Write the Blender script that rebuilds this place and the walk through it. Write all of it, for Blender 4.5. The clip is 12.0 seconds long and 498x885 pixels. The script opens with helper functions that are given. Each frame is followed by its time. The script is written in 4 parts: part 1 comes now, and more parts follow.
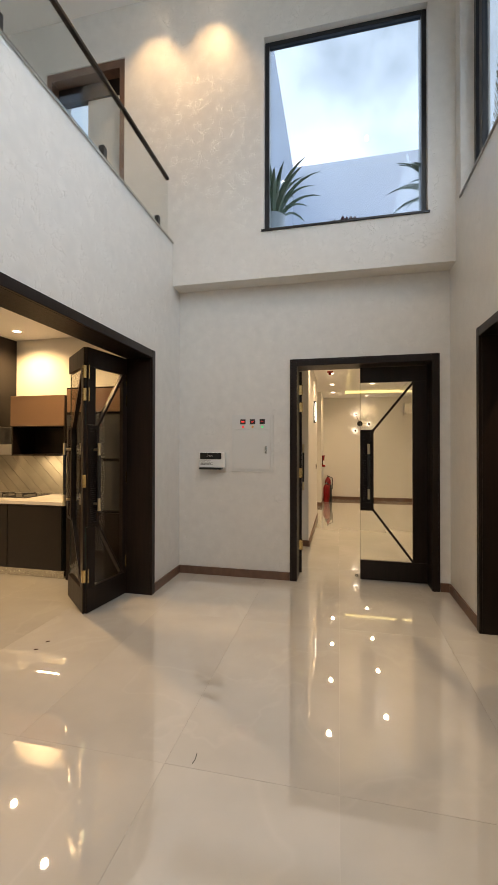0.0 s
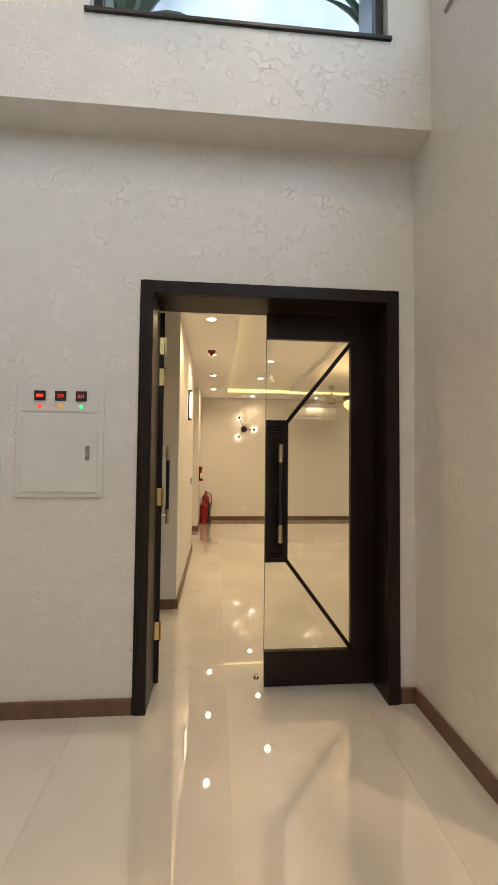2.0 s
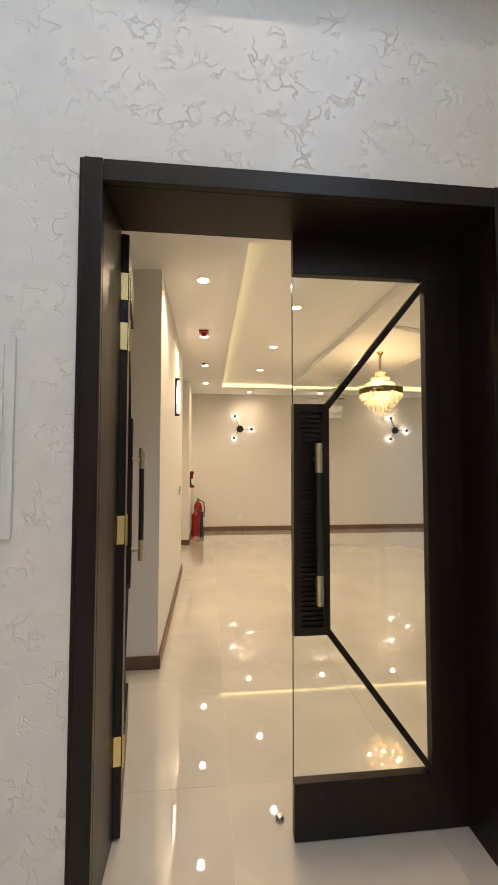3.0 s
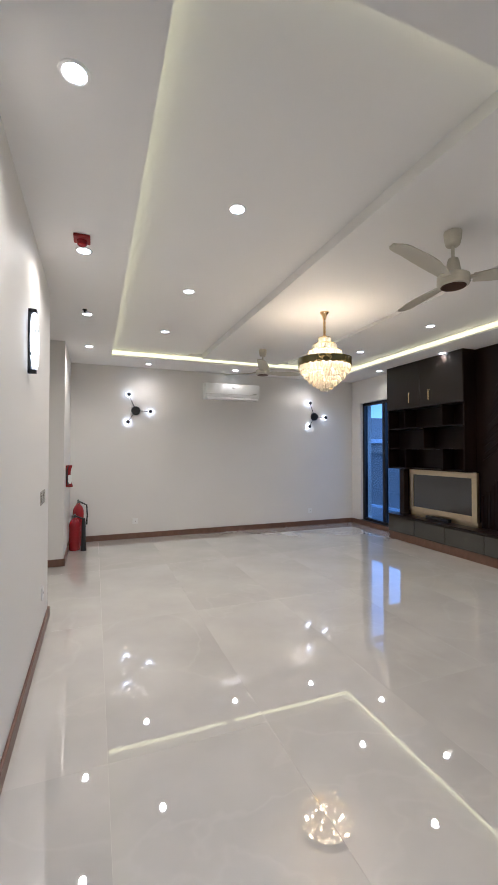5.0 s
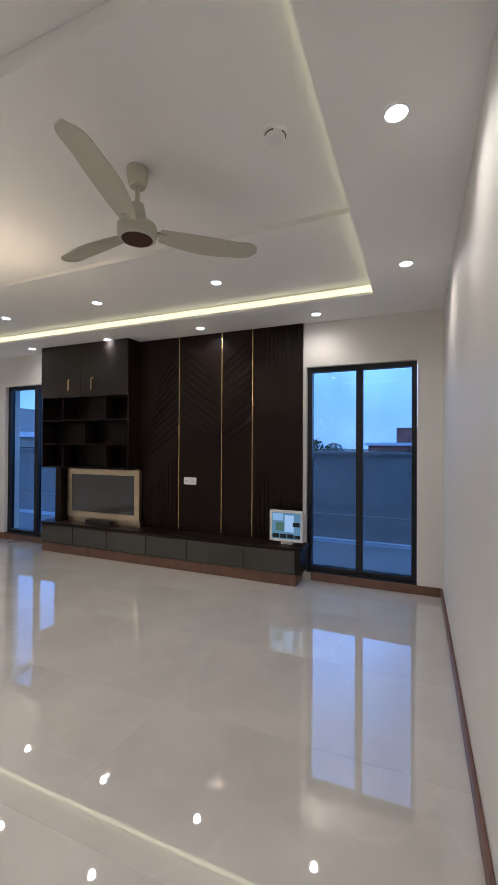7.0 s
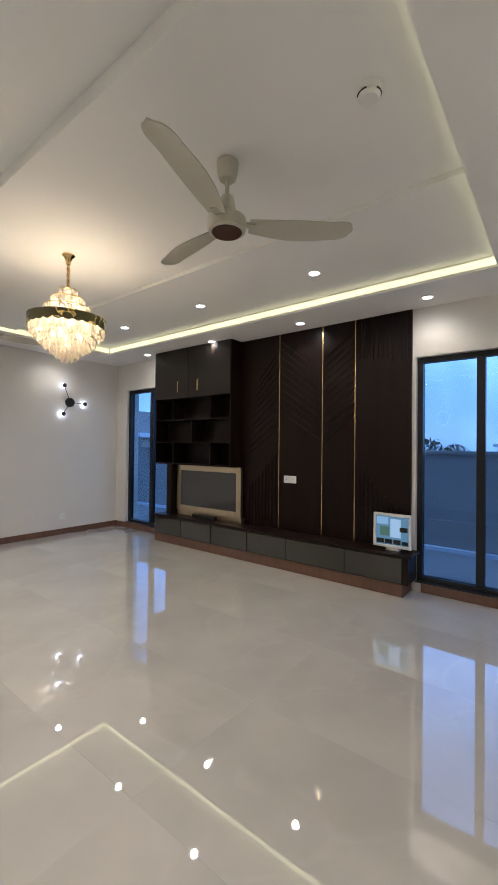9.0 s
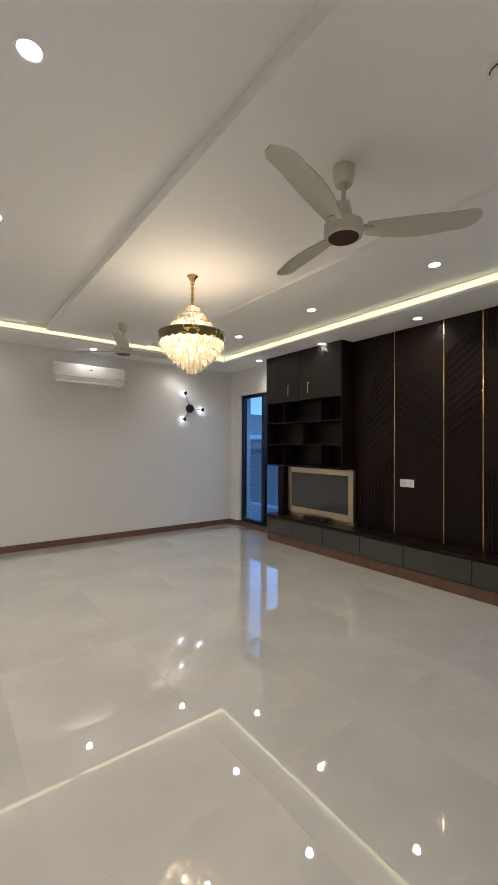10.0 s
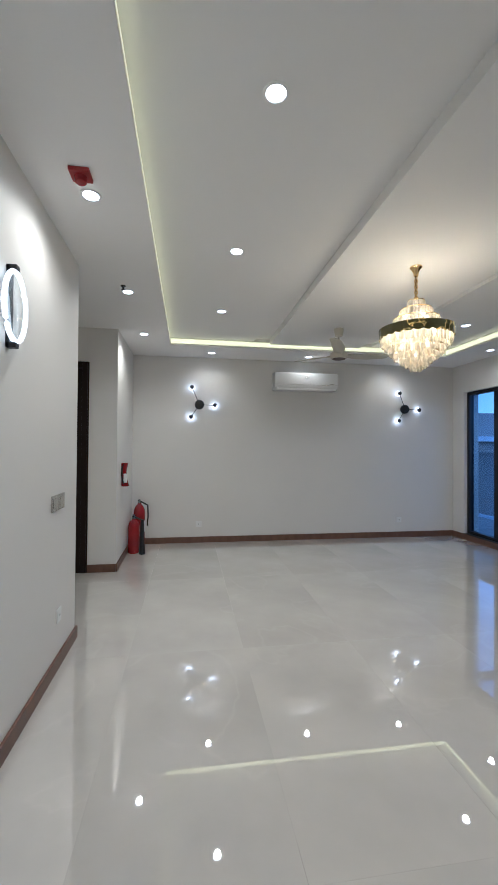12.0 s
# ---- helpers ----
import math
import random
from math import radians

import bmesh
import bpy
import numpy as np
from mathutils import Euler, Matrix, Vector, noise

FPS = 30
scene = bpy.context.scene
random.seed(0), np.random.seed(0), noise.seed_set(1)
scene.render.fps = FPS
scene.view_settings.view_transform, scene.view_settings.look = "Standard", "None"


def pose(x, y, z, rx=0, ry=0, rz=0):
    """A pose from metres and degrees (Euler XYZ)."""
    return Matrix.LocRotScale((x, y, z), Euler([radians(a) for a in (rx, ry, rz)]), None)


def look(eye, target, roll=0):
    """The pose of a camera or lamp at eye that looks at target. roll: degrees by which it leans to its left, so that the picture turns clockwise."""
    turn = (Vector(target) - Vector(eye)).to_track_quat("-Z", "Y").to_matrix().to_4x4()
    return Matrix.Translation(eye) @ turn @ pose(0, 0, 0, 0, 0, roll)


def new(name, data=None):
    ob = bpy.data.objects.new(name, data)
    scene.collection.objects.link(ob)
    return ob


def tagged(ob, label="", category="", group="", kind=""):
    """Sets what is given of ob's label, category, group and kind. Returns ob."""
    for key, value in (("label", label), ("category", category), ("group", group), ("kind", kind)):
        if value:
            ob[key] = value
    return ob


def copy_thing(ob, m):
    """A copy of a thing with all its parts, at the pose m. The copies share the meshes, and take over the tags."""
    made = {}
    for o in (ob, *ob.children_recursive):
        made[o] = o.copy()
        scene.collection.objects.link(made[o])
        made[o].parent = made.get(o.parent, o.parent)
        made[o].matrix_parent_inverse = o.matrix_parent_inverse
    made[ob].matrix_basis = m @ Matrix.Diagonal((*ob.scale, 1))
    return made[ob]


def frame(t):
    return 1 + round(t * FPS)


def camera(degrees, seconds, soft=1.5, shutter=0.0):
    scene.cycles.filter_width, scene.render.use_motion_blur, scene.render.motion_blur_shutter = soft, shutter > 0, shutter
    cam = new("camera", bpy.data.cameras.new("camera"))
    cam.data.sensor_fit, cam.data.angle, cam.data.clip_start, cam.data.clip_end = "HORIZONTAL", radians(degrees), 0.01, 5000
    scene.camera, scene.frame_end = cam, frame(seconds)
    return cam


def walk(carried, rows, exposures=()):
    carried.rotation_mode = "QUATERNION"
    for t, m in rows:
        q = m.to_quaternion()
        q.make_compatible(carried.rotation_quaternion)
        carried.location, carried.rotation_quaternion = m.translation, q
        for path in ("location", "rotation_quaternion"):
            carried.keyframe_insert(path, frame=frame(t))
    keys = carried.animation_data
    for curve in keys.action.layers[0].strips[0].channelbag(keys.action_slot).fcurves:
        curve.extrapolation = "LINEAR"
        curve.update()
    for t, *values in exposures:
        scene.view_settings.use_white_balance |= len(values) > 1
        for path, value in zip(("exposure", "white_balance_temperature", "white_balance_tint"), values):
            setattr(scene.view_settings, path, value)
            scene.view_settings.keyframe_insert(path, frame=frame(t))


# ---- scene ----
cam = camera(63.4, 12.0)
PATH = [
    (0, (0.05, 0.274, 1.466), (-0.384, 2.226, 1.483), 0.1),
    (0.5, (-0.029, 0.754, 1.423), (-0.158, 2.75, 1.474), 0.3),
    (1, (-0.035, 1.292, 1.445), (-0.012, 3.291, 1.492), 0.5),
    (1.5, (-0.033, 1.831, 1.437), (0.099, 3.826, 1.492), 0.5),
    (2, (-0.032, 2.371, 1.401), (0.133, 4.362, 1.481), 0.6),
    (2.5, (-0.034, 2.873, 1.425), (0.146, 4.862, 1.516), 0.4),
    (4.3, (-0.09, 4.371, 1.412), (0.318, 6.328, 1.47), -0.1),
    (4.5, (-0.074, 4.496, 1.41), (0.398, 6.439, 1.458), -0.0),
    (5, (-0.012, 4.797, 1.421), (0.703, 6.664, 1.462), 0.0),
    (5.5, (0.058, 5.057, 1.424), (1.112, 6.756, 1.459), -0.0),
    (6, (0.167, 5.272, 1.406), (1.574, 6.693, 1.444), -0.2),
    (6.5, (0.351, 5.398, 1.444), (2.046, 6.46, 1.469), -0.2),
    (6.7, (0.42, 5.421, 1.444), (2.197, 6.338, 1.464), 0.1),
    (7.45, (0.60, 5.452, 1.447), (2.473, 6.152, 1.465), 0.3),
    (8.3, (0.69, 5.467, 1.448), (2.465, 6.389, 1.462), 0.6),
    (8.5, (0.656, 5.469, 1.435), (2.386, 6.471, 1.448), 0.5),
    (9, (0.636, 5.409, 1.41), (2.214, 6.637, 1.428), 0.6),
    (9.5, (0.599, 5.405, 1.418), (2.0, 6.833, 1.435), 0.3),
    (10, (0.551, 5.411, 1.424), (1.757, 7.006, 1.444), 0.3),
    (10.5, (0.497, 5.423, 1.426), (1.496, 7.156, 1.444), 0.2),
    (11, (0.456, 5.449, 1.412), (1.248, 7.285, 1.432), 0.2),
    (11.5, (0.451, 5.463, 1.421), (1.002, 7.386, 1.442), 0.3),
    (12, (0.442, 5.477, 1.424), (0.742, 7.454, 1.452), 0.4),
]
EXPOSURES = [
    (0, -0.03, 7900, 18),
    (1.5, 0.1, 7950, 17),
    (2.7, 0.34, 7200, 16),
    (4.3, 0.5, 5400, 19),
    (5.0, 0.1, 4850, 17),
    (5.5, -0.12, 4850, 16),
    (6.0, -0.1, 4620, 17),
    (6.5, -0.1, 4900, 17),
    (8.5, -0.1, 4970, 16),
    (9.5, -0.1, 5130, 14),
    (10.5, -0.14, 4870, 13),
    (12, -0.26, 4570, 12),
]
walk(cam, [(t, look(eye, target, roll)) for t, eye, target, roll in PATH], EXPOSURES)

# ---- world and sun ----
world = bpy.data.worlds.new("sky")
scene.world = world
world.use_nodes = True
wn, wl = world.node_tree.nodes, world.node_tree.links
sky = wn.new("ShaderNodeTexSky")
sky.sky_type, sky.sun_disc = "NISHITA", False
sky.sun_elevation, sky.sun_rotation = radians(28), radians(200)
geo = wn.new("ShaderNodeTexCoord")
clouds = wn.new("ShaderNodeTexNoise")
clouds.inputs["Scale"].default_value, clouds.inputs["Detail"].default_value = 2.6, 6
ramp = wn.new("ShaderNodeValToRGB")
ramp.color_ramp.elements[0].position, ramp.color_ramp.elements[1].position = 0.40, 0.62
ramp.color_ramp.elements[0].color = (0.28, 0.28, 0.28, 1)
mixc = wn.new("ShaderNodeMix")
mixc.data_type = "RGBA"
mixc.inputs[7].default_value = (9.8, 11.9, 14.4, 1)
wl.new(geo.outputs["Generated"], clouds.inputs["Vector"])
wl.new(clouds.outputs["Fac"], ramp.inputs["Fac"])
wl.new(ramp.outputs["Color"], mixc.inputs[0])
wl.new(sky.outputs["Color"], mixc.inputs[6])
wl.new(mixc.outputs[2], wn["Background"].inputs["Color"])
wn["Background"].inputs["Strength"].default_value = 0.235

sun = new("sun", bpy.data.lights.new("sun", "SUN"))
sun.data.energy, sun.data.angle, sun.data.color = 0.6, radians(20), (1, 0.96, 0.9)
sun.matrix_world = look((0, 0, 20), (2.0, 6.0, 15.0))

# daylight in the opening of the hall's side window
day = bpy.data.lights.new("window_daylight", "AREA")
day.energy, day.color, day.shape, day.size, day.size_y = 140.0, (0.58, 0.79, 1.0), "RECTANGLE", 5.2, 1.85
new("window_daylight", day).matrix_world = look((1.36, 0.2, 4.78), (0.0, 0.2, 4.2))

WARM = (1.0, 0.80, 0.52)
LED = (1.0, 0.84, 0.34)
SPOT_W = 31.0


# ---- materials ----
def mat(name, colour, rough=0.5, metal=0.0, vary=0.0, scale=8.0, stretch=(1, 1, 1), bump=0.0, bump_scale=60.0, coat=0.0,
        spec=0.5, per_object=0.0):
    m = bpy.data.materials.new(name)
    m.use_nodes = True
    n, l = m.node_tree.nodes, m.node_tree.links
    b = n["Principled BSDF"]
    b.inputs["Base Color"].default_value = (*colour, 1)
    b.inputs["Roughness"].default_value = rough
    b.inputs["Metallic"].default_value = metal
    b.inputs["Coat Weight"].default_value = coat
    b.inputs["Coat Roughness"].default_value = 0.05
    b.inputs["Specular IOR Level"].default_value = spec
    tc = n.new("ShaderNodeTexCoord")
    mp = n.new("ShaderNodeMapping")
    mp.inputs["Scale"].default_value = stretch
    l.new(tc.outputs["Object"], mp.inputs["Vector"])
    if vary:
        no = n.new("ShaderNodeTexNoise")
        no.inputs["Scale"].default_value, no.inputs["Detail"].default_value = scale, 8
        l.new(mp.outputs["Vector"], no.inputs["Vector"])
        r = n.new("ShaderNodeValToRGB")
        r.color_ramp.elements[0].position, r.color_ramp.elements[1].position = 0.3, 0.72
        r.color_ramp.elements[0].color = (*[c * (1 - vary) for c in colour], 1)
        r.color_ramp.elements[1].color = (*[min(1, c * (1 + vary)) for c in colour], 1)
        l.new(no.outputs["Fac"], r.inputs["Fac"])
        out = r.outputs["Color"]
        if per_object:
            oi = n.new("ShaderNodeObjectInfo")
            ma = n.new("ShaderNodeMapRange")
            ma.inputs["To Min"].default_value, ma.inputs["To Max"].default_value = 1 - per_object, 1 + per_object
            l.new(oi.outputs["Random"], ma.inputs["Value"])
            hv = n.new("ShaderNodeHueSaturation")
            l.new(ma.outputs["Result"], hv.inputs["Value"])
            l.new(out, hv.inputs["Color"])
            out = hv.outputs["Color"]
        l.new(out, b.inputs["Base Color"])
        rr = n.new("ShaderNodeMapRange")
        rr.inputs["To Min"].default_value, rr.inputs["To Max"].default_value = rough * 0.8, min(1, rough * 1.25)
        l.new(no.outputs["Fac"], rr.inputs["Value"])
        l.new(rr.outputs["Result"], b.inputs["Roughness"])
    if bump:
        nb = n.new("ShaderNodeTexNoise")
        nb.inputs["Scale"].default_value, nb.inputs["Detail"].default_value = bump_scale, 5
        l.new(mp.outputs["Vector"], nb.inputs["Vector"])
        bp = n.new("ShaderNodeBump")
        bp.inputs["Strength"].default_value, bp.inputs["Distance"].default_value = bump, 0.006
        l.new(nb.outputs["Fac"], bp.inputs["Height"])
        l.new(bp.outputs["Normal"], b.inputs["Normal"])
    return m


def stucco_mat():
    """Trowelled decorative plaster with short worm-like scratches and a faint sheen."""
    m = mat("trowelled_plaster", (0.69, 0.665, 0.625), 0.36, vary=0.05, scale=9.0)
    n, l = m.node_tree.nodes, m.node_tree.links
    b = n["Principled BSDF"]
    tc = n.new("ShaderNodeTexCoord")
    warp = n.new("ShaderNodeTexNoise")
    warp.inputs["Scale"].default_value, warp.inputs["Detail"].default_value = 17.0, 6
    warp.inputs["Distortion"].default_value = 0.35
    l.new(tc.outputs["Object"], warp.inputs["Vector"])
    ridge = n.new("ShaderNodeValToRGB")
    e = ridge.color_ramp.elements
    e[0].position, e[0].color = 0.43, (0, 0, 0, 1)
    e[1].position, e[1].color = 0.46, (1, 1, 1, 1)
    c = ridge.color_ramp.elements.new(0.495)
    c.color = (0, 0, 0, 1)
    l.new(warp.outputs["Fac"], ridge.inputs["Fac"])
    patch = n.new("ShaderNodeTexNoise")
    patch.inputs["Scale"].default_value, patch.inputs["Detail"].default_value = 9.0, 4
    l.new(tc.outputs["Object"], patch.inputs["Vector"])
    pr = n.new("ShaderNodeMapRange")
    pr.inputs["From Min"].default_value, pr.inputs["From Max"].default_value = 0.47, 0.66
    l.new(patch.outputs["Fac"], pr.inputs["Value"])
    mu = n.new("ShaderNodeMath")
    mu.operation = "MULTIPLY"
    l.new(ridge.outputs["Color"], mu.inputs[0])
    l.new(pr.outputs["Result"], mu.inputs[1])
    bp = n.new("ShaderNodeBump")
    bp.invert = True
    bp.inputs["Strength"].default_value, bp.inputs["Distance"].default_value = 0.6, 0.007
    l.new(mu.outputs["Value"], bp.inputs["Height"])
    l.new(bp.outputs["Normal"], b.inputs["Normal"])
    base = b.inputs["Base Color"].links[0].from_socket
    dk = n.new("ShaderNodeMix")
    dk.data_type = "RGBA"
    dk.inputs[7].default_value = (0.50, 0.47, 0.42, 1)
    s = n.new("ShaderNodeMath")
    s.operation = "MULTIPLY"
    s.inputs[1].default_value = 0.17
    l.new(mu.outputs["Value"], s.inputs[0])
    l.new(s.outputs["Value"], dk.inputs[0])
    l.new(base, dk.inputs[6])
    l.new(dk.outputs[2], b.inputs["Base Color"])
    return m


def tile_mat():
    """Polished cream porcelain with faint cloudy patches and thin pale veins."""
    m = mat("polished_porcelain", (0.57, 0.545, 0.50), 0.05, vary=0.10, scale=1.6, spec=0.75, per_object=0.03)
    n, l = m.node_tree.nodes, m.node_tree.links
    b = n["Principled BSDF"]
    for k in list(b.inputs["Roughness"].links):
        l.remove(k)
    b.inputs["Roughness"].default_value = 0.004
    b.inputs["Coat Weight"].default_value, b.inputs["Coat IOR"].default_value, b.inputs["Coat Roughness"].default_value = 1.0, 2.1, 0.0
    tc, oi, ad = n.new("ShaderNodeTexCoord"), n.new("ShaderNodeObjectInfo"), n.new("ShaderNodeVectorMath")
    ad.operation = "MULTIPLY_ADD"
    ad.inputs[1].default_value = (1, 1, 1)
    sc = n.new("ShaderNodeMath")
    sc.operation = "MULTIPLY"
    sc.inputs[1].default_value = 37.0
    l.new(oi.outputs["Random"], sc.inputs[0])
    l.new(tc.outputs["Object"], ad.inputs[0])
    l.new(sc.outputs["Value"], ad.inputs[2])
    v = n.new("ShaderNodeTexNoise")
    v.inputs["Scale"].default_value, v.inputs["Detail"].default_value, v.inputs["Distortion"].default_value = 0.9, 4, 0.6
    l.new(ad.outputs["Vector"], v.inputs["Vector"])
    r = n.new("ShaderNodeValToRGB")
    e = r.color_ramp.elements
    e[0].position, e[0].color = 0.484, (0, 0, 0, 1)
    e[1].position, e[1].color = 0.5, (0.13, 0.13, 0.13, 1)
    c = e.new(0.514)
    c.color = (0, 0, 0, 1)
    l.new(v.outputs["Fac"], r.inputs["Fac"])
    base = b.inputs["Base Color"].links[0].from_socket
    mx = n.new("ShaderNodeMix")
    mx.data_type = "RGBA"
    mx.inputs[7].default_value = (0.74, 0.71, 0.66, 1)
    l.new(r.outputs["Color"], mx.inputs[0])
    l.new(base, mx.inputs[6])
    l.new(mx.outputs[2], b.inputs["Base Color"])
    return m


def glass_mat(name, tint, base_gloss=0.025, rough=0.0):
    m = bpy.data.materials.new(name)
    m.use_nodes = True
    n, l = m.node_tree.nodes, m.node_tree.links
    n.remove(n["Principled BSDF"])
    tr, gl, lw, mx = n.new("ShaderNodeBsdfTransparent"), n.new("ShaderNodeBsdfGlossy"), n.new("ShaderNodeLayerWeight"), n.new("ShaderNodeMixShader")
    pw, fr = n.new("ShaderNodeMath"), n.new("ShaderNodeMath")
    pw.operation, fr.operation = "POWER", "MULTIPLY_ADD"
    pw.inputs[1].default_value, fr.inputs[1].default_value, fr.inputs[2].default_value = 4.5, 0.7, base_gloss
    l.new(lw.outputs["Facing"], pw.inputs[0])
    l.new(pw.outputs["Value"], fr.inputs[0])
    tr.inputs["Color"].default_value = (*tint, 1)
    gl.inputs["Roughness"].default_value = rough
    l.new(fr.outputs["Value"], mx.inputs[0])
    l.new(tr.outputs["BSDF"], mx.inputs[1])
    l.new(gl.outputs["BSDF"], mx.inputs[2])
    l.new(mx.outputs["Shader"], n["Material Output"].inputs["Surface"])
    return m


def crystal_mat():
    m = bpy.data.materials.new("cut_crystal")
    m.use_nodes = True
    n, l = m.node_tree.nodes, m.node_tree.links
    n.remove(n["Principled BSDF"])
    tr, gl, tl = n.new("ShaderNodeBsdfTransparent"), n.new("ShaderNodeBsdfGlossy"), n.new("ShaderNodeBsdfTranslucent")
    tr.inputs["Color"].default_value = (0.95, 0.93, 0.88, 1)
    gl.inputs["Roughness"].default_value = 0.08
    tl.inputs["Color"].default_value = (0.95, 0.9, 0.8, 1)
    a, b = n.new("ShaderNodeMixShader"), n.new("ShaderNodeMixShader")
    a.inputs[0].default_value, b.inputs[0].default_value = 0.42, 0.26
    l.new(tr.outputs["BSDF"], a.inputs[1])
    l.new(tl.outputs["BSDF"], a.inputs[2])
    l.new(a.outputs["Shader"], b.inputs[1])
    l.new(gl.outputs["BSDF"], b.inputs[2])
    l.new(b.outputs["Shader"], n["Material Output"].inputs["Surface"])
    return m


def glow(name, colour, strength, body=0.8):
    m = bpy.data.materials.new(name)
    m.use_nodes = True
    b = m.node_tree.nodes["Principled BSDF"]
    b.inputs["Base Color"].default_value = (body, body, body, 1)
    b.inputs["Emission Color"].default_value = (*colour, 1)
    b.inputs["Emission Strength"].default_value = strength
    return m


def marbled_mat():
    """Dark polished enamel crossed by a few gold veins."""
    m = mat("gold_veined_enamel", (0.10, 0.085, 0.03), 0.12, vary=0.2, scale=6)
    n, l = m.node_tree.nodes, m.node_tree.links
    b = n["Principled BSDF"]
    tc, v, r = n.new("ShaderNodeTexCoord"), n.new("ShaderNodeTexNoise"), n.new("ShaderNodeValToRGB")
    v.inputs["Scale"].default_value, v.inputs["Detail"].default_value, v.inputs["Distortion"].default_value = 6.5, 3, 0.8
    e = r.color_ramp.elements
    e[0].position, e[0].color = 0.465, (0, 0, 0, 1)
    e[1].position, e[1].color = 0.495, (1, 1, 1, 1)
    e.new(0.525).color = (0, 0, 0, 1)
    l.new(tc.outputs["Object"], v.inputs["Vector"])
    l.new(v.outputs["Fac"], r.inputs["Fac"])
    mx = n.new("ShaderNodeMix")
    mx.data_type = "RGBA"
    mx.inputs[7].default_value = (0.80, 0.58, 0.18, 1)
    l.new(r.outputs["Color"], mx.inputs[0])
    l.new(b.inputs["Base Color"].links[0].from_socket, mx.inputs[6])
    l.new(mx.outputs[2], b.inputs["Base Color"])
    l.new(r.outputs["Color"], b.inputs["Metallic"])
    return m


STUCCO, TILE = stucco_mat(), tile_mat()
PAINT = mat("off_white_paint", (0.71, 0.69, 0.65), 0.55, vary=0.015, scale=1.5, bump=0.06, bump_scale=120)
CEILING = mat("ceiling_paint", (0.82, 0.81, 0.79), 0.7, vary=0.012, scale=1.2, bump=0.03, bump_scale=90)
WENGE = mat("dark_stained_wood", (0.0125, 0.0068, 0.005), 0.36, vary=0.3, scale=5, stretch=(6, 6, 0.5), bump=0.08, bump_scale=30, spec=0.25)
PANEL = mat("dark_laminate", (0.0105, 0.0055, 0.004), 0.30, vary=0.2, scale=3, stretch=(4, 4, 0.6), bump=0.02, spec=0.2)
CABGREY = mat("charcoal_laminate", (0.018, 0.014, 0.012), 0.3, vary=0.06, scale=2, spec=0.3)
BROWN = mat("brown_skirting_wood", (0.14, 0.072, 0.046), 0.4, vary=0.18, scale=6, stretch=(3, 3, 1), bump=0.05)
DARKBROWN = mat("dark_walnut_veneer", (0.06, 0.025, 0.014), 0.4, vary=0.3, scale=12, stretch=(1, 6, 1))
SLATWOOD = mat("oiled_timber_slat", (0.38, 0.20, 0.10), 0.45, vary=0.2, scale=6, stretch=(4, 4, 0.5), per_object=0.1)
GREYGLOSS = mat("grey_gloss_lacquer", (0.042, 0.039, 0.031), 0.06, vary=0.03, scale=2, coat=0.5)
BLACKALU = mat("black_aluminium", (0.012, 0.013, 0.016), 0.35, metal=0.2, vary=0.1, scale=9)
BLACK = mat("black_plastic", (0.012, 0.012, 0.012), 0.4, vary=0.1, scale=20)
GOLD = mat("brushed_brass", (0.75, 0.55, 0.25), 0.22, metal=1.0, vary=0.08, scale=30)
MARBLED = marbled_mat()
PALEGOLD = mat("champagne_metal", (0.62, 0.53, 0.36), 0.3, metal=1.0, vary=0.05, scale=20)
STEEL = mat("satin_steel", (0.55, 0.54, 0.5), 0.25, metal=1.0, vary=0.05, scale=30)
BOARD = mat("grey_white_enamel", (0.66, 0.65, 0.62), 0.4, vary=0.02, scale=5)
WHITE = mat("white_plastic", (0.78, 0.78, 0.76), 0.3, vary=0.015, scale=5)
CREAM = mat("cream_enamel", (0.50, 0.475, 0.39), 0.42)
REDMET = mat("red_enamel", (0.27, 0.010, 0.013), 0.25, vary=0.1, scale=8)
REDBOX = mat("red_plastic", (0.30, 0.02, 0.018), 0.4, vary=0.1, scale=10)
RUBBER = mat("black_rubber", (0.012, 0.012, 0.013), 0.6, vary=0.2, scale=20)
GROUT = mat("grout", (0.56, 0.53, 0.48), 0.8, vary=0.1, scale=20)
RENDERED = mat("grey_cement_render", (0.29, 0.29, 0.29), 0.85, vary=0.14, scale=1.4, bump=0.04, bump_scale=15)
WHITEWASH = mat("white_exterior_paint", (0.62, 0.68, 0.78), 0.75, vary=0.04, scale=0.8, bump=0.08, bump_scale=20)
BRICK = mat("red_brickwork", (0.24, 0.11, 0.085), 0.85, vary=0.25, scale=1.5, bump=0.2, bump_scale=12)
LEAF = mat("agave_leaf", (0.15, 0.21, 0.12), 0.45, vary=0.3, scale=6, stretch=(1, 1, 0.3))
TREE = mat("far_foliage", (0.035, 0.06, 0.03), 0.7, vary=0.4, scale=0.6, bump=0.5, bump_scale=2)
BARK = mat("grey_bark", (0.12, 0.10, 0.085), 0.85, vary=0.3, scale=5, bump=0.3, bump_scale=20)
PETAL = mat("dark_red_petal", (0.12, 0.012, 0.015), 0.5, vary=0.2, scale=20)
EARTH = mat("dry_ground", (0.16, 0.15, 0.12), 0.9, vary=0.25, scale=0.05, bump=0.2, bump_scale=1)
BEIGE = mat("beige_kitchen_laminate", (0.20, 0.12, 0.075), 0.35, vary=0.05, scale=2)
QUARTZ = mat("white_quartz", (0.7, 0.66, 0.6), 0.15, vary=0.04, scale=12)
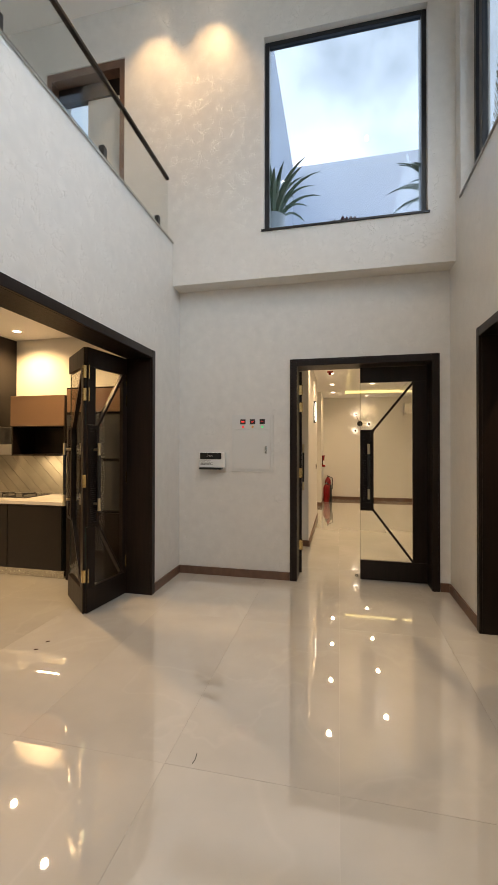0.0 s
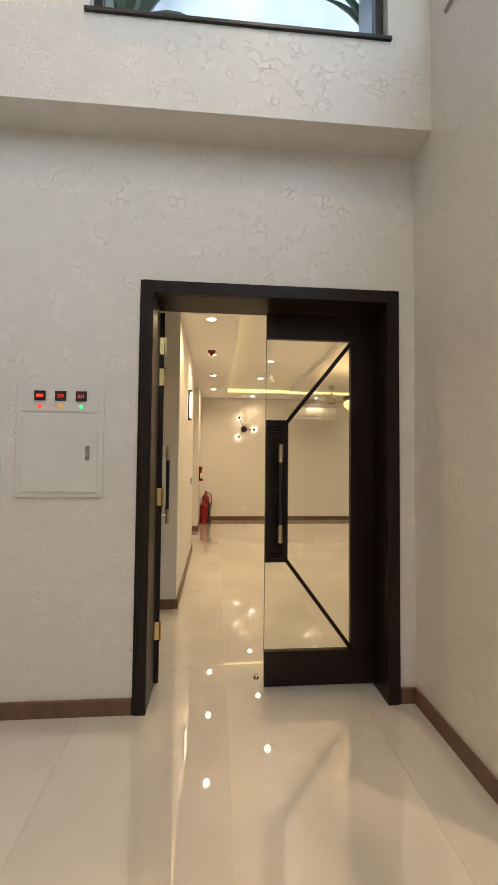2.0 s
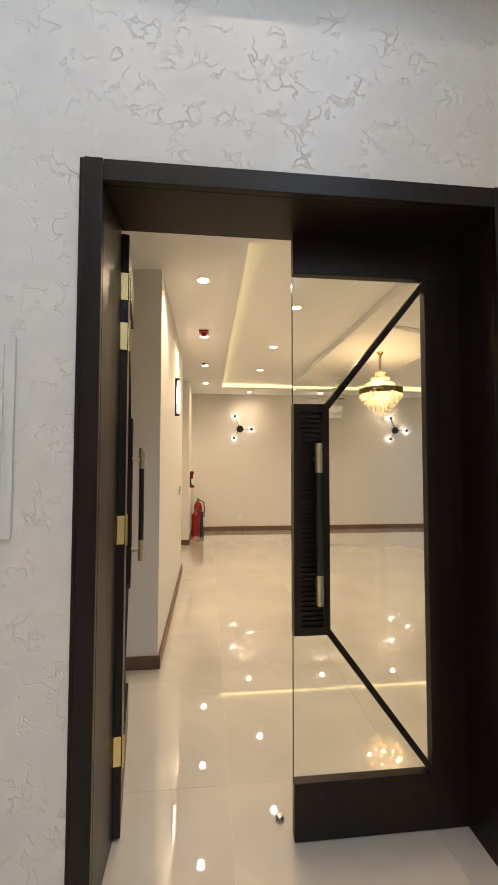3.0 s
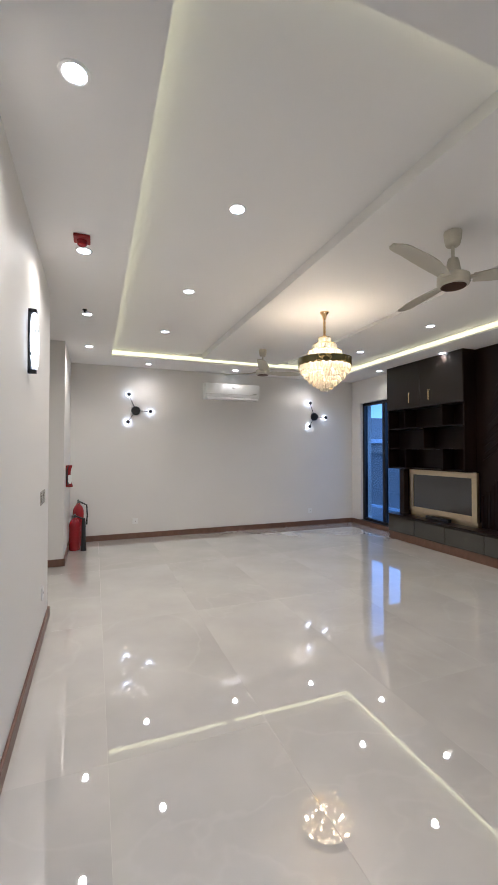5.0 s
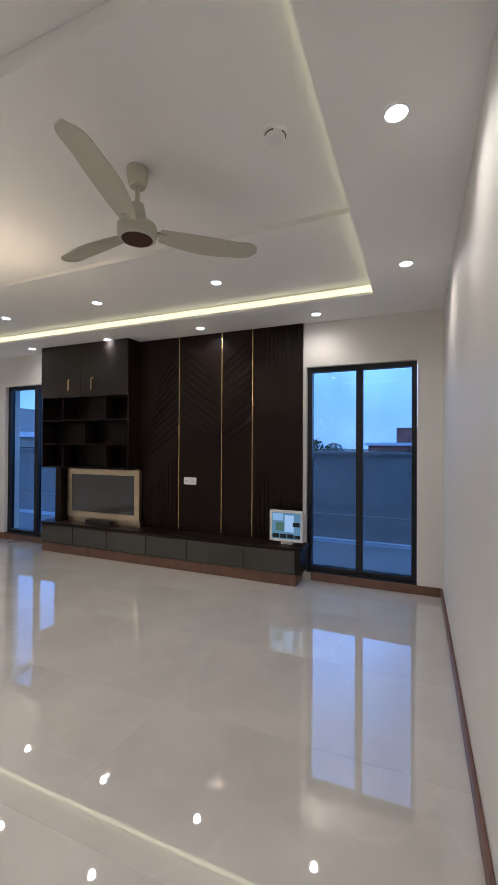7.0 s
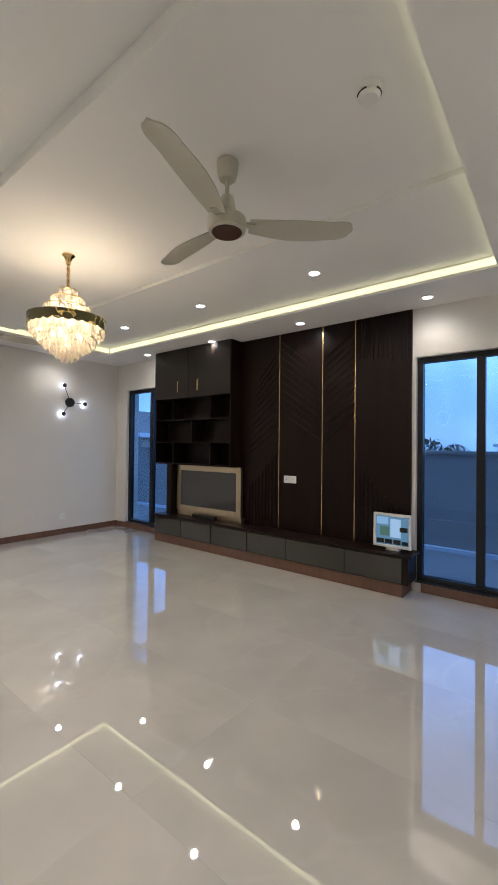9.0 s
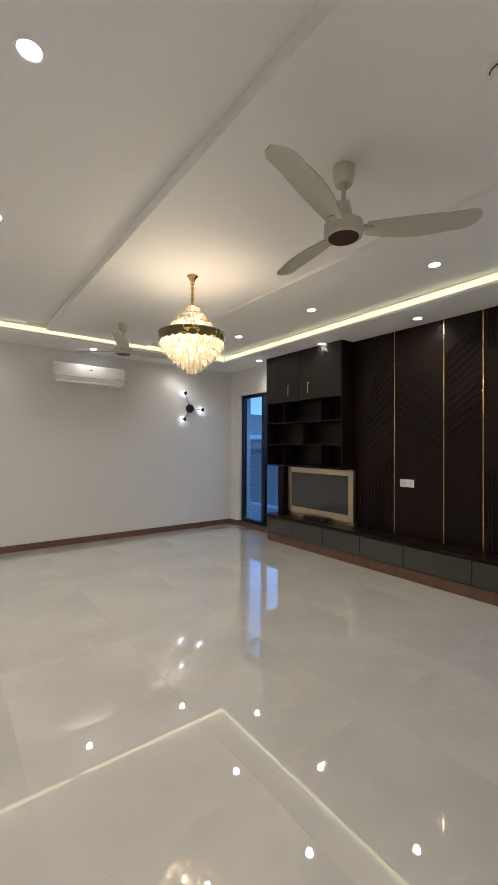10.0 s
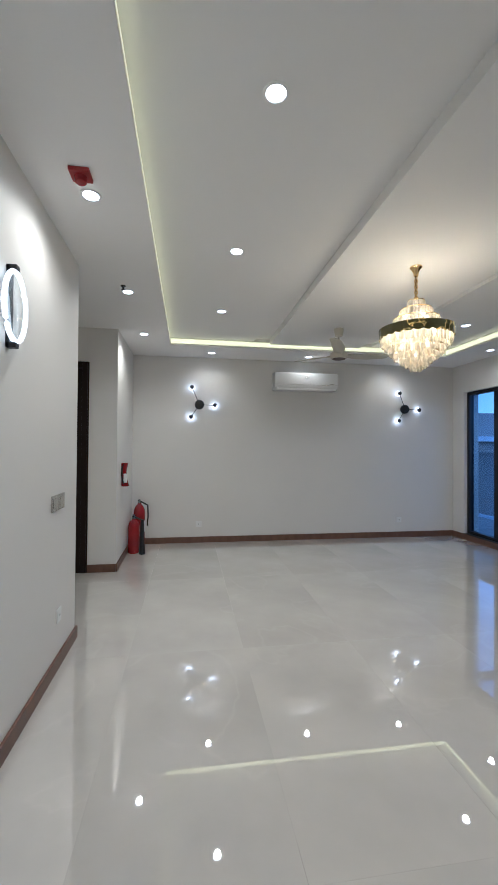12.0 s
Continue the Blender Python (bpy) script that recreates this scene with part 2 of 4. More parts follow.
SPLASH = mat("grey_stone_tile", (0.28, 0.26, 0.22), 0.2, vary=0.15, scale=3, per_object=0.12)
CLEAR = glass_mat("clear_glass", (0.965, 0.975, 0.965))
TINTED = glass_mat("blue_tinted_glass", (0.46, 0.57, 0.70))
LIGHTTINT = glass_mat("window_glass", (0.68, 0.75, 0.80))
EDGE = mat("glass_edge", (0.03, 0.05, 0.045), 0.15, vary=0.1, scale=10)
SMOKED = mat("smoked_glass", (0.05, 0.05, 0.052), 0.06, vary=0.02, scale=2, coat=0.6)
CRYSTAL = crystal_mat()
DISC = glow("downlight_diffuser", (1.0, 0.90, 0.74), 26.0)
STRIP = glow("led_strip", LED, 1.2)
BULB = glow("warm_bulb", (1.0, 0.72, 0.38), 18.0)
PUCKLED = glow("sconce_led", (1.0, 0.95, 0.86), 8.0)
OVALLED = glow("wall_lamp_led", (1.0, 0.95, 0.82), 2.6)
REDLED = glow("red_indicator", (1.0, 0.05, 0.04), 1.3, 0.05)
AMBERLED = glow("amber_indicator", (1.0, 0.42, 0.05), 0.6, 0.1)
GREENLED = glow("green_indicator", (0.03, 1.0, 0.42), 0.9, 0.05)
for gm in (CLEAR, TINTED, LIGHTTINT):
    gm.use_backface_culling = False


# ---- mesh helpers ----
def box(bm, x0, x1, y0, y1, z0, z1, bevel=0.0):
    ret = bmesh.ops.create_cube(bm, size=1.0)
    vs = ret["verts"]
    for v in vs:
        v.co = Vector(((x0 + x1) / 2 + v.co.x * (x1 - x0), (y0 + y1) / 2 + v.co.y * (y1 - y0), (z0 + z1) / 2 + v.co.z * (z1 - z0)))
    if bevel:
        es = list({e for v in vs for e in v.link_edges})
        bmesh.ops.bevel(bm, geom=es, offset=bevel, segments=2, affect="EDGES", profile=0.5)
    return bm


def boxes(*lots, bevel=0.0):
    bm = bmesh.new()
    for b in lots:
        box(bm, *b, bevel=bevel)
    return bm


def lathe(bm, profile, segs=32, centre=(0, 0, 0), wave=0.0, waves=0):
    """Rings of (radius, z) turned about the z axis through centre."""
    cx, cy, cz = centre
    rings = []
    for r, z in profile:
        ring = []
        for i in range(segs):
            a = 2 * math.pi * i / segs
            ring.append(bm.verts.new((cx + r * math.cos(a), cy + r * math.sin(a), cz + z)))
        rings.append(ring)
    for a, b in zip(rings, rings[1:]):
        for i in range(segs):
            j = (i + 1) % segs
            bm.faces.new((a[i], a[j], b[j], b[i]))
    if profile[0][0] > 1e-4:
        bm.faces.new(rings[0][::-1])
    if profile[-1][0] > 1e-4:
        bm.faces.new(rings[-1])
    bmesh.ops.remove_doubles(bm, verts=[v for r in rings for v in r], dist=1e-5)
    bmesh.ops.recalc_face_normals(bm, faces=bm.faces)
    return bm


def tube(bm, pts, r, segs=10):
    pts = [Vector(p) for p in pts]
    rings = []
    for i, p in enumerate(pts):
        d = (pts[min(i + 1, len(pts) - 1)] - pts[max(i - 1, 0)]).normalized()
        up = Vector((0, 0, 1)) if abs(d.z) < 0.9 else Vector((1, 0, 0))
        a = d.cross(up).normalized()
        b = d.cross(a).normalized()
        rings.append([bm.verts.new(p + r * (math.cos(k * 2 * math.pi / segs) * a + math.sin(k * 2 * math.pi / segs) * b)) for k in range(segs)])
    for u, v in zip(rings, rings[1:]):
        for k in range(segs):
            bm.faces.new((u[k], u[(k + 1) % segs], v[(k + 1) % segs], v[k]))
    bm.faces.new(rings[0][::-1])
    bm.faces.new(rings[-1])
    bmesh.ops.recalc_face_normals(bm, faces=bm.faces)
    return bm


def obj(name, bm, material, smooth=False):
    me = bpy.data.meshes.new(name)
    bm.to_mesh(me)
    bm.free()
    me.materials.append(material)
    if smooth:
        me.shade_smooth()
        me.set_sharp_from_angle(angle=radians(35))
    return new(name, me)


def part(name, bm, material, parent, label="", smooth=False):
    o = obj(name, bm, material, smooth)
    o.parent = parent
    if label:
        o["label"] = label
    return o


def empty(name, m=None, **tags):
    e = new(name)
    e.empty_display_size = 0.1
    if m is not None:
        e.matrix_world = m
    return tagged(e, **tags)


def structure(name, bm, material, label, category="wall"):
    return tagged(obj(name, bm, material), label, category, kind="structure")


def bar(bm, p, q, w, d):
    """A square bar from p to q in the x-z plane, w across, d deep in y."""
    p, q = Vector(p), Vector(q)
    ln = (q - p).length
    ang = math.atan2(q.z - p.z, q.x - p.x)
    ret = bmesh.ops.create_cube(bm, size=1.0)
    for v in ret["verts"]:
        v.co = Vector((v.co.x * ln, v.co.y * d, v.co.z * w))
    bmesh.ops.rotate(bm, verts=ret["verts"], cent=(0, 0, 0), matrix=Matrix.Rotation(-ang, 3, "Y"))
    bmesh.ops.translate(bm, verts=ret["verts"], vec=(p + q) / 2)
    return bm


# ---- structure ----
H = 6.55          # hall ceiling
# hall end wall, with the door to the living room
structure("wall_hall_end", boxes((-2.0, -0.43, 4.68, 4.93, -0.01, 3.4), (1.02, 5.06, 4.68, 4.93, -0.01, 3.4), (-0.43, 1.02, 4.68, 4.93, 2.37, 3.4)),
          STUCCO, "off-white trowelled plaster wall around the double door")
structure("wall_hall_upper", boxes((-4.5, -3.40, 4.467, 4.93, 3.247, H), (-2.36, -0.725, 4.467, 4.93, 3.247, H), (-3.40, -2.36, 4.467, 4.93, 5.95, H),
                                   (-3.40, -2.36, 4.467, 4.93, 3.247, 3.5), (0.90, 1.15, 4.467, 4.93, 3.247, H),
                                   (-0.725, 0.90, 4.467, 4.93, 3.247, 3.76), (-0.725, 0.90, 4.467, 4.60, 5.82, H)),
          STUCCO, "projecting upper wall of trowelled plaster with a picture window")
structure("wall_hall_west", boxes((-2.0, -1.76, 3.97, 4.68, -0.01, 3.72), (-2.0, -1.76, 1.2, 3.97, 2.36, 3.72), (-2.0, -1.76, -3.0, 1.2, -0.01, 3.72)),
          STUCCO, "plaster wall with wide opening to the kitchen below a gallery")
structure("wall_hall_east", boxes((1.15, 1.40, 3.79, 4.93, -0.01, 3.78), (1.15, 1.40, 2.2, 3.79, 2.37, 3.78), (1.15, 1.40, -3.0, 2.2, -0.01, 3.78),
                                  (1.15, 1.40, 4.31, 4.93, 3.78, H), (1.15, 1.40, -2.5, 4.31, 5.78, H), (1.15, 1.40, -3.0, -2.5, 3.78, H)),
          STUCCO, "tall plaster wall with a door and an upper window")
structure("wall_hall_south", boxes((-4.5, 1.40, -3.2, -3.0, -0.01, H)), STUCCO, "plain plaster wall closing the double-height hall")
structure("wall_gallery_west", boxes((-4.7, -4.5, -3.2, 4.93, 3.2, H)), STUCCO, "plain plaster wall of the upper gallery")
structure("ceiling_hall", boxes((-4.7, 1.40, -3.2, 4.93, H, H + 0.12)), CEILING, "white ceiling of the double-height hall", "ceiling")
structure("slab_gallery", boxes((-4.5, -2.0, -3.0, 4.467, 3.02, 3.5)), CEILING, "gallery floor slab over the kitchen", "floor")
structure("wall_kitchen", boxes((-5.2, -2.0, 4.80, 5.0, -0.01, 3.02), (-5.2, -5.0, 0.5, 4.80, -0.01, 3.02), (-5.0, -2.0, 0.3, 0.5, -0.01, 3.02)), PAINT, "cream painted kitchen walls")
structure("ceiling_kitchen", boxes((-5.0, -2.0, 0.5, 4.80, 2.85, 3.01)), CEILING, "white kitchen ceiling", "ceiling")
structure("parapet_cap", boxes((-2.02, -1.745, -3.0, 4.464, 3.72, 3.737)), STEEL, "thin grey metal cap along the gallery edge", "trim")
# side room behind the right-hand door
structure("wall_side_room", boxes((1.40, 3.6, 4.40, 4.60, -0.01, 2.9), (3.4, 3.6, 1.2, 4.40, -0.01, 2.9), (1.40, 3.6, 1.0, 1.2, -0.01, 2.9)), PAINT, "grey-white walls of the room next door")
structure("ceiling_side_room", boxes((1.40, 3.4, 1.2, 4.40, 2.75, 2.9)), CEILING, "white ceiling of the room next door", "ceiling")
# living room
structure("wall_living_north", boxes((-2.4, 5.06, 11.61, 11.85, -0.01, 3.05)), PAINT, "plain off-white painted far wall")
structure("wall_living_south", boxes((1.12, 4.81, 4.931, 5.21, -0.01, 2.789)), PAINT, "plain off-white wall beside the entrance door")
structure("wall_living_east", boxes((4.81, 5.06, 4.93, 5.44, -0.01, 3.05), (4.81, 5.06, 6.56, 10.0, -0.01, 3.05), (4.81, 5.06, 11.33, 11.61, -0.01, 3.05),
                                    (4.81, 5.06, 5.44, 6.56, 2.31, 3.05), (4.81, 5.06, 10.0, 11.33, 2.34, 3.05),
                                    (4.81, 5.06, 5.44, 6.56, -0.01, 0.085), (4.81, 5.06, 10.0, 11.33, -0.01, 0.085)),
          PAINT, "off-white wall with two glazed balcony openings")
structure("wall_living_west", boxes((-2.4, -0.381, 6.226, 8.66, -0.01, 3.05)), PAINT, "off-white wall carrying the oval lamp and switches")
structure("wall_living_corner", boxes((-2.4, -0.364, 10.295, 11.61, -0.01, 3.05)), PAINT, "off-white projecting corner beside the fire extinguishers")
structure("wall_recess", boxes((-1.7, -1.5, 4.93, 6.226, -0.01, 3.05), (-2.4, -2.2, 8.66, 10.295, -0.01, 3.05)), PAINT, "plain walls closing the recess and the passage")


def living_ceiling():
    x0, x1, y0, y1 = 0.205, 4.19, 5.80, 10.91
    p = 0.014
    zs, zl, zt, zc, top = 2.79, 2.814, 2.895, 2.854, 3.05
    bm = bmesh.new()
    X0, X1, Y0, Y1 = -2.4, 4.81, 4.93, 11.61
    a0, a1, b0, b1 = x0 - p, x1 + p, y0 - p, y1 + p
    for b in ((X0, a0, Y0, Y1), (a1, X1, Y0, Y1), (a0, a1, Y0, b0), (a0, a1, b1, Y1)):
        box(bm, *b, zs, top)
    for b in ((a0, x0, b0, b1), (x1, a1, b0, b1), (x0, x1, b0, y0), (x0, x1, y1, b1)):
        box(bm, *b, zs, zl)
    # side panels, two open grooves, and the slightly lower middle panel held off the cove
    g = ((a0, 1.33, zt, 0), (1.33, 1.55, 2.93, 0), (1.55, 2.84, zc, 0.018), (2.84, 3.04, 2.93, 0), (3.04, a1, zt, 0))
    for u, v, z, inset in g:
        box(bm, u, v, b0 + inset, b1 - inset, z, top - 0.001)
    structure("ceiling_living", bm, CEILING, "white tray ceiling with lit cove and two grooves", "ceiling")
    for s in ((a0 + 0.002, a0 + 0.007, b0 + 0.02, b1 - 0.02), (a1 - 0.007, a1 - 0.002, b0 + 0.02, b1 - 0.02),
              (a0 + 0.02, a1 - 0.02, b0 + 0.002, b0 + 0.007), (a0 + 0.02, a1 - 0.02, b1 - 0.007, b1 - 0.002)):
        o = obj("led_strip", boxes((*s, zl + 0.003, zl + 0.062)), STRIP)
        tagged(o, "warm yellow LED strip glowing in the ceiling cove", "light strip", "cove light strips")


living_ceiling()


def skirting(*runs):
    """Brown skirting with a small bevel; each run is a box in plan."""
    bm = bmesh.new()
    for x0, x1, y0, y1 in runs:
        box(bm, x0, x1, y0, y1, 0.0, 0.088, bevel=0.004)
    structure("baseboard", bm, BROWN, "brown wooden skirting along the foot of the walls", "baseboard")


skirting((-1.745, -0.47, 4.662, 4.679), (1.052, 1.135, 4.662, 4.679), (-1.759, -1.742, 4.01, 4.679), (1.132, 1.149, 3.83, 4.679), (1.132, 1.149, -3, 2.1))
skirting((-0.36, 4.79, 11.592, 11.609), (-0.363, -0.346, 10.28, 11.609), (-0.69, -0.363, 10.277, 10.294), (-0.380, -0.363, 6.209, 8.678),
         (-1.5, -0.380, 6.209, 6.225), (4.792, 4.809, 10.2, 11.609), (4.792, 4.809, 5.229, 6.5), (1.12, 4.79, 5.211, 5.228), (-2.2, -0.380, 8.661, 8.678))


# ---- openings: doors and windows ----
def door_frame(name, m, width, height, depth, label, reveal=0.0):
    """Dark wooden lining with a stepped architrave; local x across, y into the wall, z up, opening from x = 0 to width."""
    e = empty(name, m, label=label, category="door frame", kind="structure")
    t = 0.035
    part("jamb", boxes((-t, 0, 0.001, depth, 0, height + t), bevel=0.003), WENGE, e)
    part("jamb", boxes((width, width + t, 0.001, depth, 0, height + t), bevel=0.003), WENGE, e)
    part("head", boxes((0, width, 0.001, depth, height, height + t), bevel=0.003), WENGE, e)
    for side in (0, 1):
        s = -1 if side == 0 else 1
        b = 0 if side == 0 else width
        bm = bmesh.new()
        for u, w, th in ((0.0, 0.06, 0.024), (0.0605, 0.075, 0.019)):
            lo, hi = sorted((b + s * u, b + s * w))
            box(bm, lo, hi, -th, 0.0, 0, height + 0.075, bevel=0.003)
        part("architrave", bm, WENGE, e)
    bm = bmesh.new()
    for u, w, th in ((0.0, 0.06, 0.024), (0.0605, 0.075, 0.019)):
        box(bm, 0.0, width, -th, 0.0, height + u, height + w, bevel=0.002)
    part("architrave", bm, WENGE, e)
    return e


def leaf(name, m, width, label, hinges=True, height=2.33, group="", stile=0.15, fold=False, plates=False):
    """Glazed leaf: x = 0 at the free edge, x = width at the hinges, z up; a ribbed lock block, two slanting bars, frameless glass edge."""
    e = empty(name, m, label=label, category="door", group=group)
    th = 0.04
    y0, y1 = -th / 2, th / 2
    st = width - stile
    part("top_rail", boxes((0, width, y0, y1, height - 0.165, height), bevel=0.003), WENGE, e)
    part("bottom_rail", boxes((0, width, y0, y1, 0.005, 0.215), bevel=0.003), WENGE, e)
    part("hinge_stile", boxes((st, width, y0, y1, 0.215, height - 0.165), bevel=0.003), WENGE, e)
    blk = part("lock_block", boxes((0, 0.028, y0 - 0.006, y1 + 0.006, 0.76, 1.645), (0.112, 0.14, y0 - 0.006, y1 + 0.006, 0.76, 1.645),
                                   (0.028, 0.112, y0 - 0.006, y1 + 0.006, 0.76, 0.79), (0.028, 0.112, y0 - 0.006, y1 + 0.006, 1.615, 1.645),
                                   (0.028, 0.112, y0 + 0.008, y1 - 0.008, 0.79, 1.615)), WENGE, e)
    rib = bmesh.new()
    for i in range(44):
        z = 0.80 + i * 0.0184
        box(rib, 0.029, 0.111, y0 - 0.001, y1 + 0.001, z, z + 0.011)
    part("ribbed_inlay", rib, WENGE, blk, "dark horizontally ribbed inlay")
    for z0, z1, zc in ((1.63, height - 0.17, 1), (0.775, 0.21, 0)):
        bm = bmesh.new()
        bar(bm, (0.13, 0, z0), (st + 0.01, 0, z1), 0.024, th * 0.9)
        part("slanting_bar", bm, WENGE, e)
    g = part("glass", boxes((0.001, st + 0.004, -0.004, 0.004, 0.21, height - 0.16)), CLEAR, e, "clear frameless glass")
    g.visible_shadow = False
    for za, zb in ((0.216, 0.759), (1.646, height - 0.166)):
        part("glass_edge", boxes((-0.002, 0.001, -0.0045, 0.0045, za, zb)), EDGE, e, "dark polished glass edge")
    for s in (-1, 1):
        yb = s * (th / 2 + 0.055)
        bm = bmesh.new()
        tube(bm, [(0.085, yb, 1.0), (0.085, yb, 1.38)], 0.0135, 14)
        hd = part("handle", bm, BLACK, e, "black pull bar with brass ends", smooth=True)
        for za, zb in ((0.89, 1.0), (1.38, 1.49)):
            bm = bmesh.new()
            tube(bm, [(0.085, yb, za), (0.085, yb, zb)], 0.015, 14)
            part("brass_end", bm, PALEGOLD, hd, "brushed brass end", smooth=True)
        for z in (0.95, 1.43):
            bm = bmesh.new()
            tube(bm, [(0.085, s * th / 2, z), (0.085, yb, z)], 0.011, 12)
            part("post", bm, PALEGOLD, hd, smooth=True)
    if fold:
        for za, zb in ((0.2155, 0.7535), (1.6515, height - 0.1655)):
            part("meeting_stile", boxes((0.001, 0.10, y0 + 0.001, y1 - 0.001, za, zb), bevel=0.002), WENGE, e)
    if hinges:
        for z in (0.27, 1.10, 1.86, 2.06):
            h = part("hinge", boxes((width - 0.002, width + 0.004, y0, y1, z, z + 0.11), bevel=0.001), GOLD, e, "brass butt hinge")
            if plates:
                for ya, yb in ((y0 - 0.003, y0 - 0.0005), (y1 + 0.0005, y1 + 0.003)):
                    part("hinge_plate", boxes((width - 0.034, width + 0.002, ya, yb, z, z + 0.11), bevel=0.001), GOLD, h)
            bm = bmesh.new()
            tube(bm, [(width + 0.004, y1 + 0.004, z - 0.005), (width + 0.004, y1 + 0.004, z + 0.115)], 0.006, 10)
            part("hinge_pin", bm, GOLD, h, smooth=True)
    return e


door_frame("door_frame_1", pose(-0.393, 4.679, 0), 1.366, 2.335, 0.272, "dark-stained wooden frame around the living room double door")
leaf("door_leaf", pose(0.283, 4.90, 0), 0.695, "closed dark wooden leaf with clear glass and slanting bars", group="living room door leaves")
leaf("door_leaf", pose(-0.488, 5.648, 0, 0, 0, -81.5), 0.695, "dark glazed wooden leaf standing open into the living room", group="living room door leaves")
door_frame("door_frame_2", pose(1.149, 3.755, 0, 0, 0, -90), 1.50, 2.335, 0.272, "dark wooden door frame in the hall side wall")
leaf("door_leaf", pose(1.375, 3.01, 0, 0, 0, 90), 0.742, "closed dark glazed leaf to the side room", hinges=False, group="side room door leaves", stile=0.06)
leaf("door_leaf", pose(1.375, 3.00, 0, 0, 180, 90) @ pose(0, 0, -2.33), 0.742, "closed dark glazed leaf to the side room", hinges=False, group="side room door leaves", stile=0.06)
door_frame("door_frame_3", pose(-1.761, 1.275, 0, 0, 0, 90), 2.66, 2.335, 0.262, "wide dark wooden frame around the kitchen opening")
A, F, B = Vector((-2.03, 3.955)), Vector((-2.108, 3.403)), Vector((-2.517, 3.759))
for u, v, lab, fo in ((F, A, "dark folding glazed leaf hinged to the kitchen frame", True), (B, F, "dark folding glazed leaf folded back in the kitchen", False)):
    d = v - u
    leaf("folding_leaf", pose(u.x, u.y, 0, 0, 0, math.degrees(math.atan2(d.y, d.x))), d.length, lab, group="kitchen folding leaves", stile=0.08, fold=fo, plates=True)
door_frame("door_frame_4", pose(-1.70, 10.296, 0) @ pose(0, -0.004, 0), 0.95, 2.32, 0.003, "dark wooden frame of the passage door")
pd = empty("passage_door", pose(-1.70, 10.289, 0), label="closed passage door with dark stile and pale panels", category="door")
part("stile", boxes((0.90, 0.95, -0.002, 0.003, 0.0, 2.32)), WENGE, pd)
for i in range(4):
    part("panel", boxes((0.02, 0.895, -0.004, 0.003, 0.02 + i * 0.575, 0.585 + i * 0.575), bevel=0.002), PAINT, pd)


def window(name, m, width, height, material, label, mullions=(), frame_w=0.055, depth=0.06, sill=True):
    """x across, y outward, z up; frame of black bars, panes between."""
    e = empty(name, m, label=label, category="window", kind="structure")
    f = frame_w
    part("window_frame", boxes((0, f, 0, depth, 0, height), (width - f, width, 0, depth, 0, height), (f, width - f, 0, depth, 0, f),
                               (f, width - f, 0, depth, height - f, height), bevel=0.003), BLACKALU, e)
    xs = [f] + [x for mu in mullions for x in (mu - f * 0.7, mu + f * 0.7)] + [width - f]
    for mu in mullions:
        part("mullion", boxes((mu - f * 0.7, mu + f * 0.7, 0.004, depth - 0.004, f, height - f), bevel=0.003), BLACKALU, e)
    for a, b in zip(xs[::2], xs[1::2]):
        p = part("pane", boxes((a - 0.002, b + 0.002, depth * 0.45, depth * 0.55, f - 0.002, height - f + 0.002)), material, e)
        p.visible_shadow = False
    return e


window("window_1", pose(-0.724, 4.53, 3.762), 1.623, 2.056, LIGHTTINT, "large fixed picture window in a black frame above the hall door", frame_w=0.045)
structure("sill_1", boxes((-0.75, 0.917, 4.45, 4.60, 3.742, 3.7605)), BLACKALU, "thin dark metal sill under the picture window", "sill")
window("window_2", pose(1.265, 4.308, 3.782, 0, 0, -90), 6.80, 1.996, LIGHTTINT, "tall black-framed upper window in the hall", mullions=(0.16, 1.7, 3.4, 5.1), frame_w=0.05)
structure("sill_2", boxes((1.138, 1.35, -2.5, 4.315, 3.762, 3.7805)), RENDERED, "grey stone sill of the upper side window", "sill")
window("window_3", pose(4.86, 6.558, 0.088, 0, 0, -90), 1.115, 2.22, TINTED, "black-framed sliding balcony door with tinted glass", mullions=(0.555,), frame_w=0.05, depth=0.08)
window("window_4", pose(4.86, 11.328, 0.088, 0, 0, -90), 1.326, 2.25, TINTED, "black-framed sliding balcony door beside the media wall", mullions=(0.60,), frame_w=0.05, depth=0.08)
structure("sill_3", boxes((4.80, 4.86, 5.44, 6.56, 0.0855, 0.095)), BLACKALU, "black threshold track of the balcony door", "sill")
structure("sill_4", boxes((4.80, 4.86, 10.0, 11.33, 0.0855, 0.095)), BLACKALU, "black threshold track of the far balcony door", "sill")

# gallery door recess and gallery rail
gd = empty("gallery_door", pose(-3.40, 4.60, 3.5), label="brown-framed glazed door on the upper gallery", category="door", kind="structure")
part("frame", boxes((0, 0.07, -0.12, 0.1, 0, 2.45), (0.97, 1.04, -0.12, 0.1, 0, 2.45), (0.07, 0.97, -0.12, 0.1, 2.36, 2.45)), BROWN, gd)
part("frame_head", boxes((0.07, 0.97, 0.0, 0.08, 2.18, 2.36)), WENGE, gd)
part("side_panel", boxes((0.46, 0.97, 0.03, 0.08, 0.0, 2.18)), STUCCO, gd)
pn = part("pane", boxes((0.07, 0.46, 0.04, 0.05, 0.0, 2.18)), LIGHTTINT, gd)
rail = empty("gallery_railing", pose(-1.82, 0, 3.737), label="frameless glass balustrade with slim dark handrail", category="railing")
part("glass_panel", boxes((-0.006, 0.006, -3.0, 4.46, 0.03, 0.70)), CLEAR, rail).visible_shadow = False
part("handrail", boxes((-0.02, 0.02, -3.0, 4.462, 0.70, 0.735), bevel=0.008), WENGE, rail)
